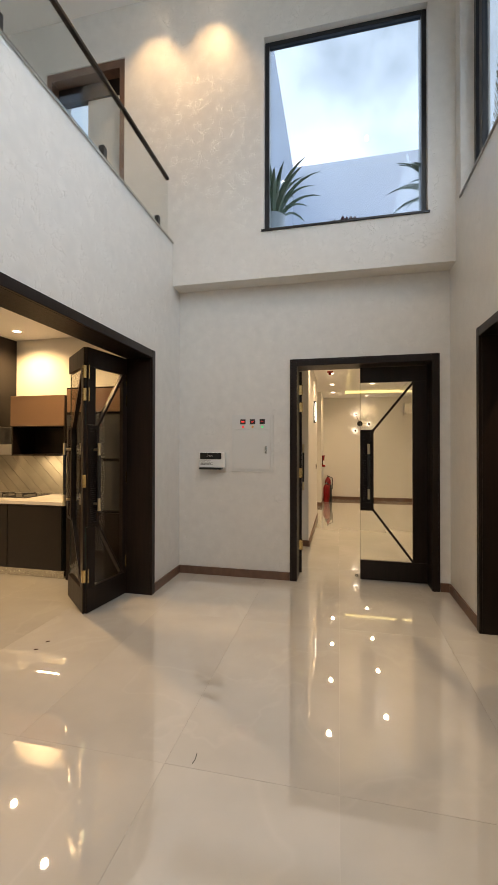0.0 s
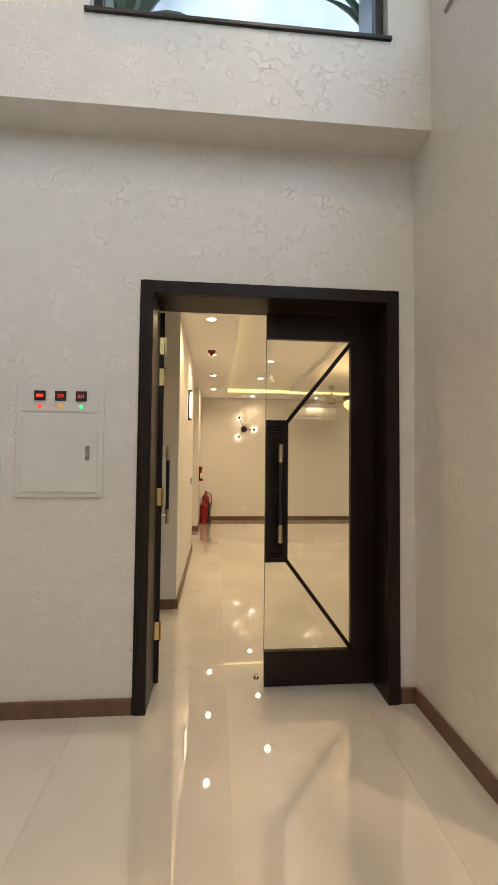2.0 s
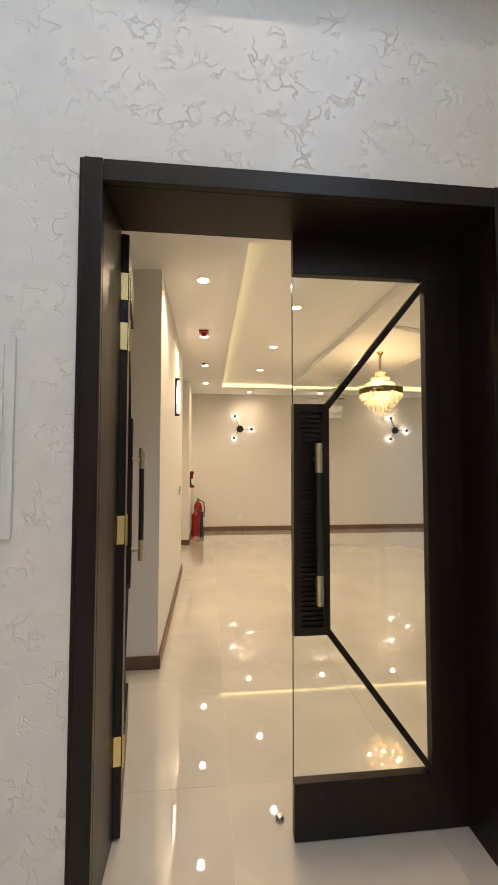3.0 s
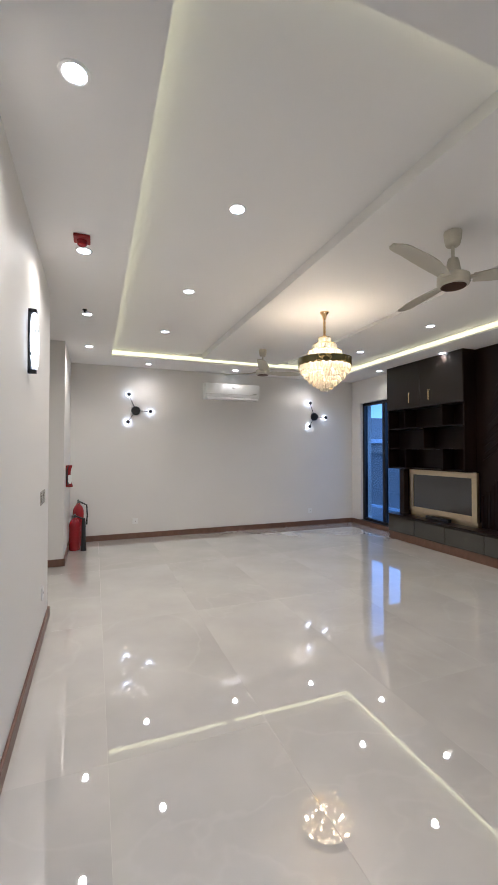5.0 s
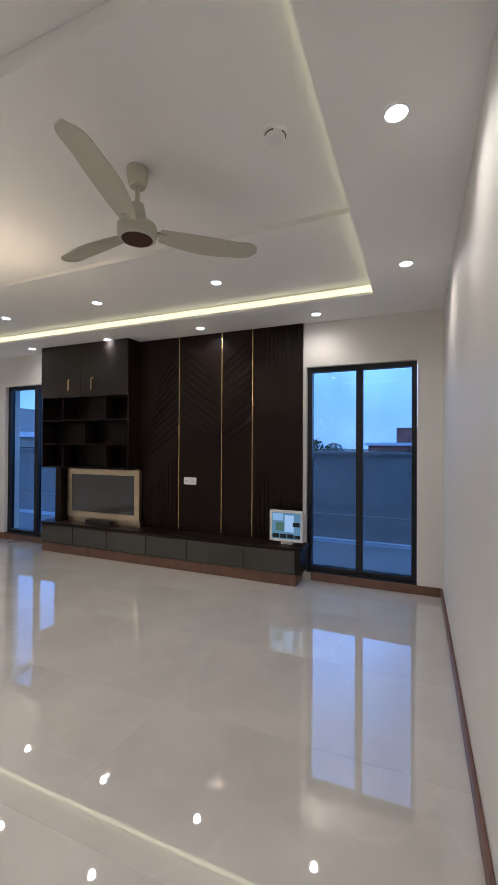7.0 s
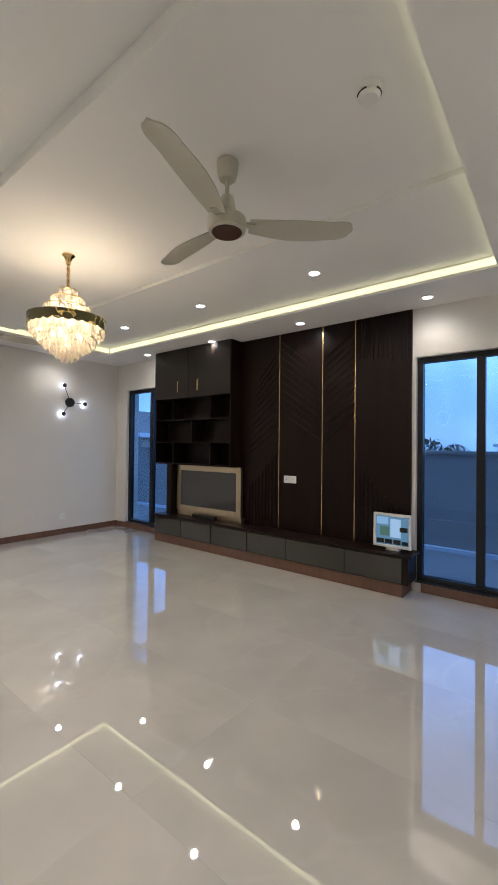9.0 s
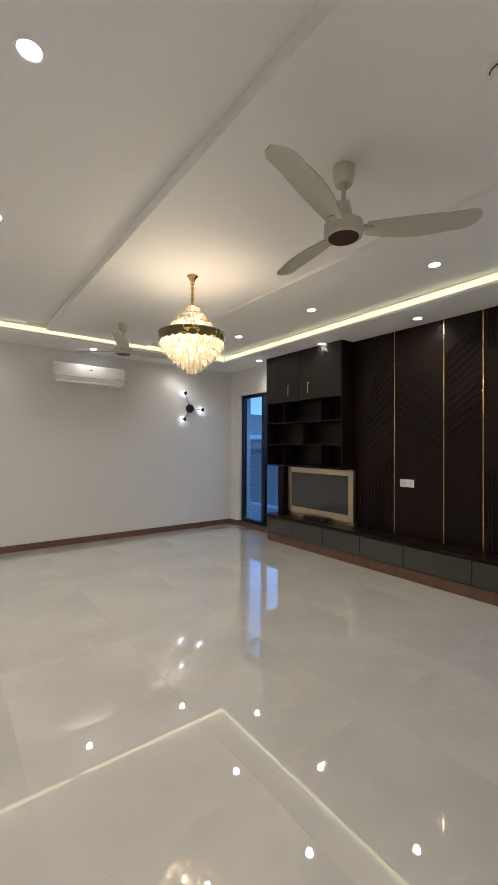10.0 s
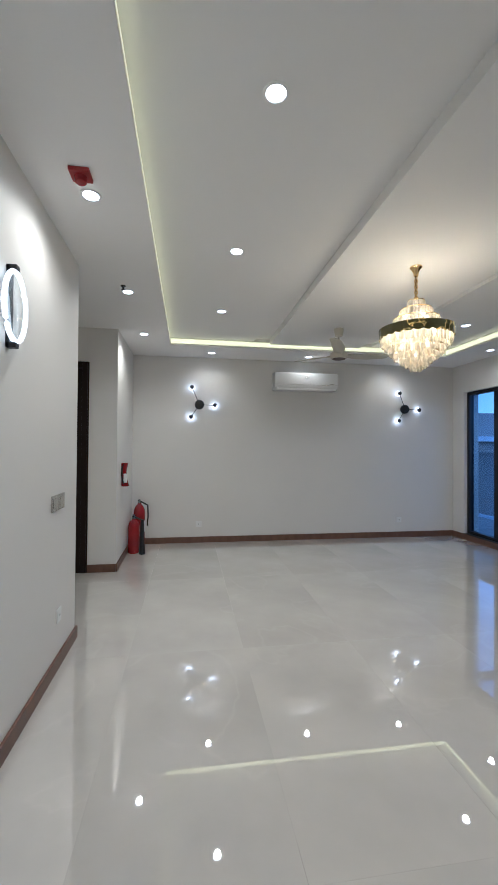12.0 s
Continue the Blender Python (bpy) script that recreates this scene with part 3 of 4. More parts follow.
for y in (-0.9, 0.1, 1.1, 2.12, 3.16, 4.17):
    part("clamp", boxes((-0.018, 0.028, y, y + 0.05, 0.0, 0.15), bevel=0.003), BLACK, rail)


# ---- lamps ----
def downlight(master, x, y, z, power=SPOT_W, colour=WARM, label="round recessed downlight, lit", group="downlights", size=152):
    m = pose(x, y, z)
    if master[0] is None:
        e = empty("downlight", m, label=label, category="downlight", group=group)
        bm = bmesh.new()
        lathe(bm, [(0.041, 0.004), (0.041, -0.004), (0.046, -0.007), (0.054, -0.005), (0.056, 0.0)], 28)
        part("trim_ring", bm, WHITE, e, smooth=True)
        bm = bmesh.new()
        lathe(bm, [(0.0, -0.0045), (0.0405, -0.0045), (0.0405, -0.002), (0.0, -0.002)], 24)
        part("diffuser", bm, DISC, e, "glowing round diffuser")
        master[0] = e
    else:
        tagged(copy_thing(master[0], m), label, group=group)
    key = (power, colour, size)
    if key not in master[1]:
        d = bpy.data.lights.new("downlight_lamp", "SPOT")
        d.energy, d.color, d.spot_size, d.spot_blend, d.shadow_soft_size = power, colour, radians(size), 0.9, 0.03
        master[1][key] = d
    s = new("downlight_lamp", master[1][key])
    s.location = (x, y, z - 0.03)


DL = [None, {}]
for y in (6.36, 7.75, 9.115, 10.45):
    downlight(DL, -0.09, y, 2.79, 33, label="recessed downlight in the lowered ceiling border, lit")
for x in (0.79, 3.68):
    for y in (7.09, 8.45, 9.79):
        downlight(DL, x, y, 2.895, label="recessed downlight in the raised tray, lit")
for x in (0.77, 2.215, 3.66):
    for y in (5.52, 11.27):
        downlight(DL, x, y, 2.79, (6 if x == 2.215 else 12) if y > 11 else 19, label="recessed downlight in the lowered ceiling border, lit")
for y in (6.39, 7.73, 9.08, 10.42):
    downlight(DL, 4.53, y, 2.79, 12, label="recessed downlight above the media wall, lit")
# last three are added out of view to brighten the hall floor and walls
for x, y in ((-1.32, 4.14), (-1.99, 4.14), (-0.2, -0.8), (-1.0, 1.2), (0.5, 2.0)):
    downlight(DL, x, y, H, 95 if y > 4 else 125, (1.0, 0.70, 0.38) if y > 4 else (1.0, 0.91, 0.79), "recessed downlight placed out of view in the hall ceiling, lit", "hall downlights", 80 if y > 4 else 115)
# the first, close to the back wall, is added to brighten that wall
for x, y in ((-3.75, 4.42), (-2.9, 3.9), (-3.95, 2.6)):
    downlight(DL, x, y, 2.85, 105, (1.0, 0.72, 0.38), "recessed downlight added in the kitchen ceiling to light it", "kitchen downlights")
# unseen lamp, added so the room behind the glass is not dark
downlight(DL, 1.75, 3.3, 2.75, 75, WARM, "unseen recessed downlight added to light the side room", "side room downlights")


def chandelier(m):
    e = empty("chandelier", m, label="tiered crystal chandelier with brass ring on a chain, lit", category="chandelier")
    bm = bmesh.new()
    lathe(bm, [(0.0, 0.0), (0.05, 0.0), (0.05, -0.008), (0.036, -0.02), (0.022, -0.05), (0.018, -0.075), (0.0, -0.078)], 28)
    part("canopy", bm, GOLD, e, smooth=True)
    bm = bmesh.new()
    n = 9
    for i in range(n):
        z0 = -0.078 - i * 0.0225
        pts = []
        for k in range(13):
            a = k * math.pi / 6
            u, w = 0.013 * math.cos(a), z0 - 0.014 + 0.018 * math.sin(a)
            pts.append((u, 0, w) if i % 2 else (0, u, w))
        tube(bm, pts, 0.005, 6)
    part("chain", bm, GOLD, e, smooth=True)
    drop = bmesh.new()
    lathe(drop, [(0.0, 0.0), (0.012, -0.004), (0.0185, -0.018), (0.017, -0.044), (0.0115, -0.058), (0.0, -0.066)], 6)
    for v in drop.verts:
        v.co.y *= 0.55
    dm = bpy.data.meshes.new("crystal_drop")
    drop.to_mesh(dm)
    drop.free()
    dm.materials.append(CRYSTAL)
    tiers = [(0.064, -0.275, 15), (0.124, -0.345, 28), (0.182, -0.42, 40), (0.276, -0.553, 44), (0.25, -0.60, 50), (0.215, -0.645, 43), (0.17, -0.685, 34), (0.122, -0.72, 25), (0.08, -0.75, 16), (0.04, -0.775, 8)]
    for r, z, cnt in tiers:
        bm = bmesh.new()
        pts = [(r * math.cos(i * math.pi / 20), r * math.sin(i * math.pi / 20), z + 0.003) for i in range(41)]
        tube(bm, pts, 0.004, 6)
        ring = part("tier_ring", bm, GOLD, e, "thin brass tier ring", smooth=True)
        for i in range(cnt):
            a = 2 * math.pi * (i + 0.5 * (cnt % 4 == 0)) / cnt
            o = new("crystal", dm)
            o.parent = ring
            k = 1.25 if cnt == 44 else 0.95
            o.matrix_local = pose(r * math.cos(a), r * math.sin(a), z + random.uniform(-0.006, 0.006), 0, 0, math.degrees(a) + 90 + random.uniform(-14, 14)) @ Matrix.Diagonal((k, k, k, 1))
    bm = bmesh.new()
    segs = 144
    prev = None
    for i in range(segs + 1):
        a = 2 * math.pi * i / segs
        lo = -0.562 - 0.016 * abs(math.sin(a * 13))
        cur = [bm.verts.new((r * math.cos(a), r * math.sin(a), z)) for r, z in ((0.296, lo), (0.300, -0.497), (0.288, -0.495), (0.286, lo + 0.004))]
        if prev:
            for k in range(4):
                bm.faces.new((prev[k], cur[k], cur[(k + 1) % 4], prev[(k + 1) % 4]))
        prev = cur
    bmesh.ops.recalc_face_normals(bm, faces=bm.faces)
    part("band", bm, MARBLED, e, "dark band with gold veins and scalloped edge", smooth=True)
    for r, z, cnt in ((0.0, -0.30, 1), (0.10, -0.40, 4), (0.17, -0.50, 6), (0.11, -0.62, 5), (0.0, -0.70, 1)):
        for i in range(cnt):
            a = 2 * math.pi * i / cnt
            bm = bmesh.new()
            lathe(bm, [(0.0, 0.03), (0.008, 0.02), (0.014, 0.0), (0.012, -0.015), (0.0, -0.022)], 12, (r * math.cos(a), r * math.sin(a), z))
            part("bulb", bm, BULB, e, smooth=True)
    return e


chandelier(pose(2.20, 8.39, 2.854) @ Matrix.Diagonal((0.93, 0.93, 0.985, 1)))
cl = bpy.data.lights.new("chandelier_lamp", "POINT")
cl.energy, cl.color, cl.shadow_soft_size = 3.0, (1.0, 0.72, 0.38), 0.02
for i in range(6):
    a = i * math.pi / 3 + 0.2
    new("chandelier_lamp", cl).location = (2.20 + 0.21 * math.cos(a), 8.39 + 0.21 * math.sin(a), 2.372)


def ceiling_fan(m, phase, label):
    e = empty("ceiling_fan", m, label=label, category="ceiling fan", group="ceiling fans")
    bm = bmesh.new()
    lathe(bm, [(0.0, 0.0), (0.054, 0.0), (0.056, -0.006), (0.052, -0.05), (0.043, -0.088), (0.036, -0.094), (0.014, -0.096), (0.0, -0.096)], 32)
    part("canopy", bm, CREAM, e, smooth=True)
    bm = bmesh.new()
    tube(bm, [(0, 0, -0.09), (0, 0, -0.22)], 0.011, 14)
    part("down_rod", bm, CREAM, e, smooth=True)
    bm = bmesh.new()
    lathe(bm, [(0.0, -0.175), (0.030, -0.178), (0.036, -0.195), (0.046, -0.255), (0.052, -0.282), (0.088, -0.286), (0.098, -0.294), (0.10, -0.338), (0.094, -0.354), (0.08, -0.359), (0.0, -0.359)], 40)
    hub = part("motor_housing", bm, CREAM, e, smooth=True)
    bm = bmesh.new()
    lathe(bm, [(0.0, -0.3605), (0.078, -0.3605), (0.074, -0.365), (0.0, -0.368)], 36)
    part("wood_disc", bm, DARKBROWN, hub, "dark brown round centre disc", smooth=True)
    for i in range(3):
        ang = phase + i * 120
        bm = bmesh.new()
        top, bot = [], []
        n = 28
        for k in range(n + 1):
            u = k / n
            x = 0.115 + u * 0.555
            w = 0.044 + 0.028 * math.sin(min(1, u * 1.35) * math.pi * 0.75)
            if u > 0.86:
                w *= math.sqrt(max(0.004, 1 - ((u - 0.86) / 0.14) ** 2))
            sweep = 0.02 * math.sin(u * math.pi)
            row_t, row_b = [], []
            for j in range(5):
                q = j / 4 * 2 - 1
                y = q * w + sweep
                z = -0.312 + 0.028 * u - y * 0.20 - 0.006 * q * q
                row_t.append(bm.verts.new((x, y, z + 0.003)))
                row_b.append(bm.verts.new((x, y, z - 0.003)))
            top.append(row_t)
            bot.append(row_b)
        for k in range(n):
            for j in range(4):
                bm.faces.new((top[k][j], top[k + 1][j], top[k + 1][j + 1], top[k][j + 1]))
                bm.faces.new((bot[k][j], bot[k][j + 1], bot[k + 1][j + 1], bot[k + 1][j]))
            bm.faces.new((top[k][0], bot[k][0], bot[k + 1][0], top[k + 1][0]))
            bm.faces.new((top[k][4], top[k + 1][4], bot[k + 1][4], bot[k][4]))
        bm.faces.new(top[0] + bot[0][::-1])
        bm.faces.new(top[n][::-1] + bot[n])
        bmesh.ops.recalc_face_normals(bm, faces=bm.faces)
        box(bm, 0.085, 0.15, -0.018, 0.018, -0.319, -0.305)
        bmesh.ops.rotate(bm, verts=bm.verts, cent=(0, 0, 0), matrix=Matrix.Rotation(radians(ang), 3, "Z"))
        part("blade", bm, CREAM, e, smooth=True)
    return e


ceiling_fan(pose(2.17, 6.76, 2.854), 76, "cream three-blade ceiling fan with brown centre, at rest")
ceiling_fan(pose(2.21, 10.05, 2.854), 5, "cream three-blade ceiling fan near the far wall, at rest")


def sconce(m, label):
    """Local: x along the wall, y out of it, z up."""
    e = empty("wall_sconce", m, label=label, category="wall lamp", group="three-arm sconces")
    bm = bmesh.new()
    lathe(bm, [(0.0, 0.0), (0.072, 0.0), (0.072, 0.03), (0.064, 0.045), (0.0, 0.048)], 32)
    bmesh.ops.rotate(bm, verts=bm.verts, cent=(0, 0, 0), matrix=Matrix.Rotation(radians(-90), 3, "X"))
    part("hub", bm, BLACK, e, smooth=True)
    for x, z in ((-0.113, 0.255), (0.23, -0.01), (-0.125, -0.19)):
        bm = bmesh.new()
        tube(bm, [(x * 0.2, 0.03, z * 0.2), (x, 0.05, z)], 0.005, 8)
        part("arm", bm, BLACK, e, smooth=True)
        bm = bmesh.new()
        lathe(bm, [(0.0, 0.045), (0.033, 0.045), (0.034, 0.06), (0.03, 0.068), (0.0, 0.068)], 24)
        bmesh.ops.rotate(bm, verts=bm.verts, cent=(0, 0, 0), matrix=Matrix.Rotation(radians(-90), 3, "X"))
        bmesh.ops.translate(bm, verts=bm.verts, vec=(x, 0, z))
        pk = part("lamp_disc", bm, BLACK, e, smooth=True)
        bm = bmesh.new()
        lathe(bm, [(0.0, 0.012), (0.030, 0.012), (0.036, 0.03), (0.036, 0.0445), (0.0, 0.0445)], 24)
        bmesh.ops.rotate(bm, verts=bm.verts, cent=(0, 0, 0), matrix=Matrix.Rotation(radians(-90), 3, "X"))
        bmesh.ops.translate(bm, verts=bm.verts, vec=(x, 0, z))
        part("glowing_ring", bm, PUCKLED, pk, "white light glowing onto the wall", smooth=True)
    return e


for x in (0.611, 3.938):
    sconce(pose(x, 11.609, 2.075) @ Matrix.Diagonal((1, -1, 1, 1)), "black three-arm wall sconce with glowing discs")


def oval_lamp(m):
    e = empty("wall_lamp", m, label="black wall lamp with glowing oval glass", category="wall lamp")
    part("back_bar", boxes((-0.02, 0.02, 0, 0.018, -0.19, 0.19), bevel=0.003), BLACK, e)
    for s in (-1, 1):
        part("bracket", boxes((-0.02, 0.02, 0.0, 0.045, s * 0.178 - 0.012, s * 0.178 + 0.012), bevel=0.003), BLACK, e)
    bm = bmesh.new()
    pts = [(0.115 * math.cos(i * math.pi / 18), 0.035, 0.158 * math.sin(i * math.pi / 18)) for i in range(37)]
    tube(bm, pts, 0.011, 10)
    part("glowing_rim", bm, OVALLED, e, "bright oval rim", smooth=True)
    bm = bmesh.new()
    lathe(bm, [(0.0, -0.006), (0.9, -0.006), (1.0, 0.0), (0.9, 0.006), (0.0, 0.006)], 36)
    for v in bm.verts:
        v.co = Vector((v.co.x * 0.11, 0.042 + v.co.z, v.co.y * 0.15))
    part("oval_glass", bm, CLEAR, e, "clear oval glass", smooth=True)


oval_lamp(pose(-0.3805, 7.46, 2.065, 0, 0, -90))

# ---- media wall ----
base = empty("media_console", pose(4.52, 0, 0), label="low dark console with grey gloss drawers on a brown plinth", category="console")
part("plinth", boxes((0.008, 0.28, 6.59, 10.19, 0, 0.118), bevel=0.004), BROWN, base)
part("body", boxes((0.006, 0.28, 6.545, 10.20, 0.119, 0.372), bevel=0.002), PANEL, base)
part("top", boxes((-0.012, 0.28, 6.515, 10.215, 0.373, 0.400), bevel=0.003), PANEL, base, "dark glossy console top")
cuts = [10.19, 9.624, 9.053, 8.453, 7.883, 7.174, 6.595]
for a, b in zip(cuts, cuts[1:]):
    part("drawer", boxes((-0.006, 0.004, b + 0.004, a - 0.004, 0.128, 0.362), bevel=0.002), GREYGLOSS, base, "grey high-gloss drawer front")

upper = empty("wall_cabinet", pose(4.57, 0, 0), label="dark wall cabinet with two doors over open shelves", category="cabinet")
yl, yr = 10.26, 8.77
part("side", boxes((0.0, 0.235, yl - 0.018, yl, 1.135, 2.788)), PANEL, upper)
part("side", boxes((0.0, 0.235, yr, yr + 0.018, 1.135, 2.788)), PANEL, upper)
part("back", boxes((0.222, 0.235, yr + 0.018, yl - 0.018, 1.135, 2.788)), PANEL, upper)
for z in (1.135, 1.445, 1.766, 2.08):
    part("shelf", boxes((0.002, 0.222, yr + 0.018, yl - 0.018, z, z + 0.018)), PANEL, upper)
for y, z0, z1 in ((9.875, 1.784, 2.08), (9.14, 1.784, 2.08), (9.49, 1.463, 1.766), (9.87, 1.153, 1.445), (9.137, 1.153, 1.445)):
    part("divider", boxes((0.002, 0.222, y - 0.009, y + 0.009, z0, z1)), PANEL, upper)
for a, b, hy in ((yl, 9.545, 9.74), (9.54, yr, 9.345)):
    dr = part("door", boxes((-0.018, -0.001, b + 0.001, a - 0.001, 2.085, 2.786), bevel=0.002), CABGREY, upper, "charcoal cabinet door")
    bm = bmesh.new()
    tube(bm, [(-0.018, hy, 2.165), (-0.04, hy, 2.165), (-0.04, hy, 2.315), (-0.018, hy, 2.315)], 0.007, 8)
    part("handle", bm, GOLD, dr, "brass bar handle", smooth=True)


def cladding():
    e = empty("wall_cladding", pose(4.78, 0, 0), label="dark wall panelling with brass strips and slanted grooves", category="wall panel")
    cut = [8.768, 8.163, 7.575, 7.183, 6.59]
    z0, z1 = 0.401, 2.788
    for a, b in zip(cut, cut[1:]):
        part("panel", boxes((0.0, 0.028, b + 0.006, a - 0.006, z0, z1)), PANEL, e)
    for y in cut[1:-1]:
        part("brass_strip", boxes((-0.004, 0.028, y - 0.0055, y + 0.0055, z0, z1)), GOLD, e, "narrow brass inlay strip")

    def slat(y0, za, y1, zb, w=0.016):
        bm = bmesh.new()
        p, q = Vector((y0, 0, za)), Vector((y1, 0, zb))
        bar(bm, p, q, w, 0.018)
        for v in bm.verts:
            v.co = Vector((v.co.y - 0.002, v.co.x, v.co.z))
        part("rib", bm, PANEL, e)

    for i in range(11):        # rising towards the first strip
        z = 1.42 + i * 0.095
        slat(8.66 - i * 0.018, z - 0.12, 8.18, z + 0.22)
    for i in range(10):
        z = 1.55 + i * 0.095
        slat(8.14, z + 0.28, 7.62 + i * 0.01, z - 0.06)
    for i in range(12):
        z = 1.52 + i * 0.085
        slat(7.56, z - 0.05, 7.20, z + 0.22)
    for i in range(11):        # upright ribs with slanted ends
        y = 8.72 - i * 0.05
        slat(y, z0 + 0.01, y, 0.78 + i * 0.052)
    for i in range(11):
        y = 7.14 - i * 0.05
        slat(y, z0 + 0.01, y, 1.22 - i * 0.052)
        slat(y, 2.36 - 0.01 * i if i % 2 else 2.40 - 0.01 * i, y, z1 - 0.005)


cladding()
tv = empty("fireplace_screen", pose(4.70, 0, 0), label="smoked glass panel in a champagne metal frame on the console", category="screen")
part("frame", boxes((0, 0.05, 9.84, 9.92, 0.47, 1.125), (0, 0.05, 8.70, 8.78, 0.47, 1.125), (0, 0.05, 8.78, 9.84, 1.05, 1.125), (0, 0.05, 8.78, 9.84, 0.47, 0.545), bevel=0.003), PALEGOLD, tv)
part("screen", boxes((0.016, 0.03, 8.775, 9.845, 0.54, 1.055)), SMOKED, tv, "dark grey glass")
part("foot", boxes((0.02, 0.09, 8.70, 9.92, 0.4005, 0.47)), PALEGOLD, tv)
sb = empty("media_box", pose(4.63, 0, 0.4005), label="slim black media box on the console", category="media box")
part("case", boxes((0, 0.06, 9.10, 9.52, 0, 0.05), bevel=0.004), BLACK, sb)
part("slot", boxes((-0.002, 0, 9.13, 9.49, 0.018, 0.03)), RUBBER, sb)
lp = obj("side_post", boxes((4.62, 4.80, 9.95, 10.05, 0.401, 1.13)), PANEL)
tagged(lp, "dark upright panel under the wall cabinet", "panel")


def socket_plate(name, m, w, h, label, n=1, colour=None):
    e = empty(name, m, label=label, category="socket")
    for i in range(n):
        o = part("plate", boxes((i * (w + 0.003), i * (w + 0.003) + w, -0.009, 0, 0, h), bevel=0.003), colour or WHITE, e)
        part("rocker", boxes((i * (w + 0.003) + w * 0.2, i * (w + 0.003) + w * 0.8, -0.011, -0.009, h * 0.2, h * 0.8), bevel=0.001), colour or WHITE, o)
        if colour is None:
            part("pin_hole", boxes((i * (w + 0.003) + w * 0.46, i * (w + 0.003) + w * 0.54, -0.0118, -0.011, h * 0.42, h * 0.58)), BLACK, o)
    return e


socket_plate("wall_socket", pose(4.779, 8.085, 0.97, 0, 0, -90), 0.085, 0.088, "pair of white sockets on the dark panelling", 2)
socket_plate("wall_socket", pose(0.57, 11.609, 0.235), 0.088, 0.088, "white single socket low on the far wall")
socket_plate("wall_socket", pose(3.80, 11.609, 0.235), 0.088, 0.088, "white single socket low on the far wall")
socket_plate("wall_switch", pose(-0.3805, 8.09, 1.02, 0, 0, 90), 0.125, 0.10, "double rocker switch in a grey surround", 2, STEEL)
socket_plate("wall_socket", pose(-0.3805, 8.22, 0.29, 0, 0, 90), 0.088, 0.088, "white socket low on the side wall")

mon = empty("monitor", pose(4.62, 6.545, 0.4005), label="small white-framed monitor showing camera views on the console", category="monitor")
part("bezel", boxes((0, 0.03, 0, 0.365, 0.03, 0.055), (0, 0.03, 0, 0.365, 0.335, 0.36), (0, 0.03, 0, 0.022, 0.055, 0.335), (0, 0.03, 0.343, 0.365, 0.055, 0.335), (0.012, 0.03, 0.022, 0.343, 0.055, 0.335)), WHITE, mon)
part("stand", boxes((0.01, 0.09, 0.12, 0.24, 0, 0.029)), WHITE, mon)
scr = part("screen", boxes((0.0105, 0.0118, 0.022, 0.343, 0.055, 0.335)), glow("screen_blue", (0.22, 0.42, 0.50), 0.5, 0.03), mon, "lit screen with blue-green picture")
for c, s, (a, b, u, v) in (((0.65, 0.85, 0.95), 1.0, (0.10, 0.20, 0.13, 0.31)), ((0.20, 0.42, 0.24), 0.5, (0.21, 0.30, 0.14, 0.23)), ((0.5, 0.75, 0.9), 0.9, (0.22, 0.335, 0.25, 0.325))):
    part("picture_area", boxes((0.0098, 0.0105, a, b, u, v)), glow("screen_patch", c, s * 0.6, 0.03), scr)
for a, b, u, v in ((0.035, 0.11, 0.19, 0.235), (0.10, 0.17, 0.065, 0.11), (0.18, 0.25, 0.065, 0.11), (0.26, 0.335, 0.065, 0.11), (0.03, 0.09, 0.065, 0.10)):
    part("picture_area", boxes((0.009, 0.0097, a, b, u, v)), BLACK, scr)

# ---- other living-room fixtures ----
ac = empty("air_conditioner", pose(1.735, 11.609, 2.315), label="white split air conditioner high on the far wall", category="air conditioner")
bm = bmesh.new()
prof = [(0.0, 0.0), (-0.14, 0.0), (-0.185, 0.035), (-0.20, 0.09), (-0.20, 0.235), (-0.185, 0.262), (-0.15, 0.27), (0.0, 0.27)]
e0 = [bm.verts.new((0, y, z)) for y, z in prof]
e1 = [bm.verts.new((0.985, y, z)) for y, z in prof]
for i in range(len(prof)):
    j = (i + 1) % len(prof)
    bm.faces.new((e0[i], e0[j], e1[j], e1[i]))
bm.faces.new(e0)
bm.faces.new(e1[::-1])
bmesh.ops.recalc_face_normals(bm, faces=bm.faces)
part("casing", bm, WHITE, ac, smooth=True)
part("louvre", boxes((0.03, 0.955, -0.196, -0.15, -0.004, 0.028), bevel=0.004), WHITE, ac)
part("seam", boxes((0.0, 0.985, -0.2015, -0.199, 0.078, 0.081)), STEEL, ac)
part("badge", boxes((0.47, 0.52, -0.2015, -0.199, 0.19, 0.198)), STEEL, ac)
part("display_mark", boxes((0.86, 0.93, -0.2015, -0.199, 0.095, 0.103)), STEEL, ac)

sd = empty("smoke_detector", pose(2.20, 6.03, 2.854), label="round white smoke detector on the ceiling", category="smoke detector")
bm = bmesh.new()
lathe(bm, [(0.0, 0.0), (0.055, 0.0), (0.055, -0.014), (0.045, -0.018), (0.045, -0.03), (0.036, -0.042), (0.0, -0.045)], 32)
part("body", bm, WHITE, sd, smooth=True)
for i in range(3):
    bm = bmesh.new()
    tube(bm, [(0.0462 * math.cos(a), 0.0462 * math.sin(a), -0.024) for a in [i * 2.1 + k * 0.15 for k in range(9)]], 0.003, 6)
    part("vent_slot", bm, BLACK, sd)
fa = empty("fire_alarm", pose(-0.097, 7.57, 2.79), label="red square fire sounder on the ceiling", category="fire alarm")
part("base", boxes((-0.05, 0.05, -0.05, 0.05, -0.022, 0), bevel=0.006), REDBOX, fa)
bm = bmesh.new()
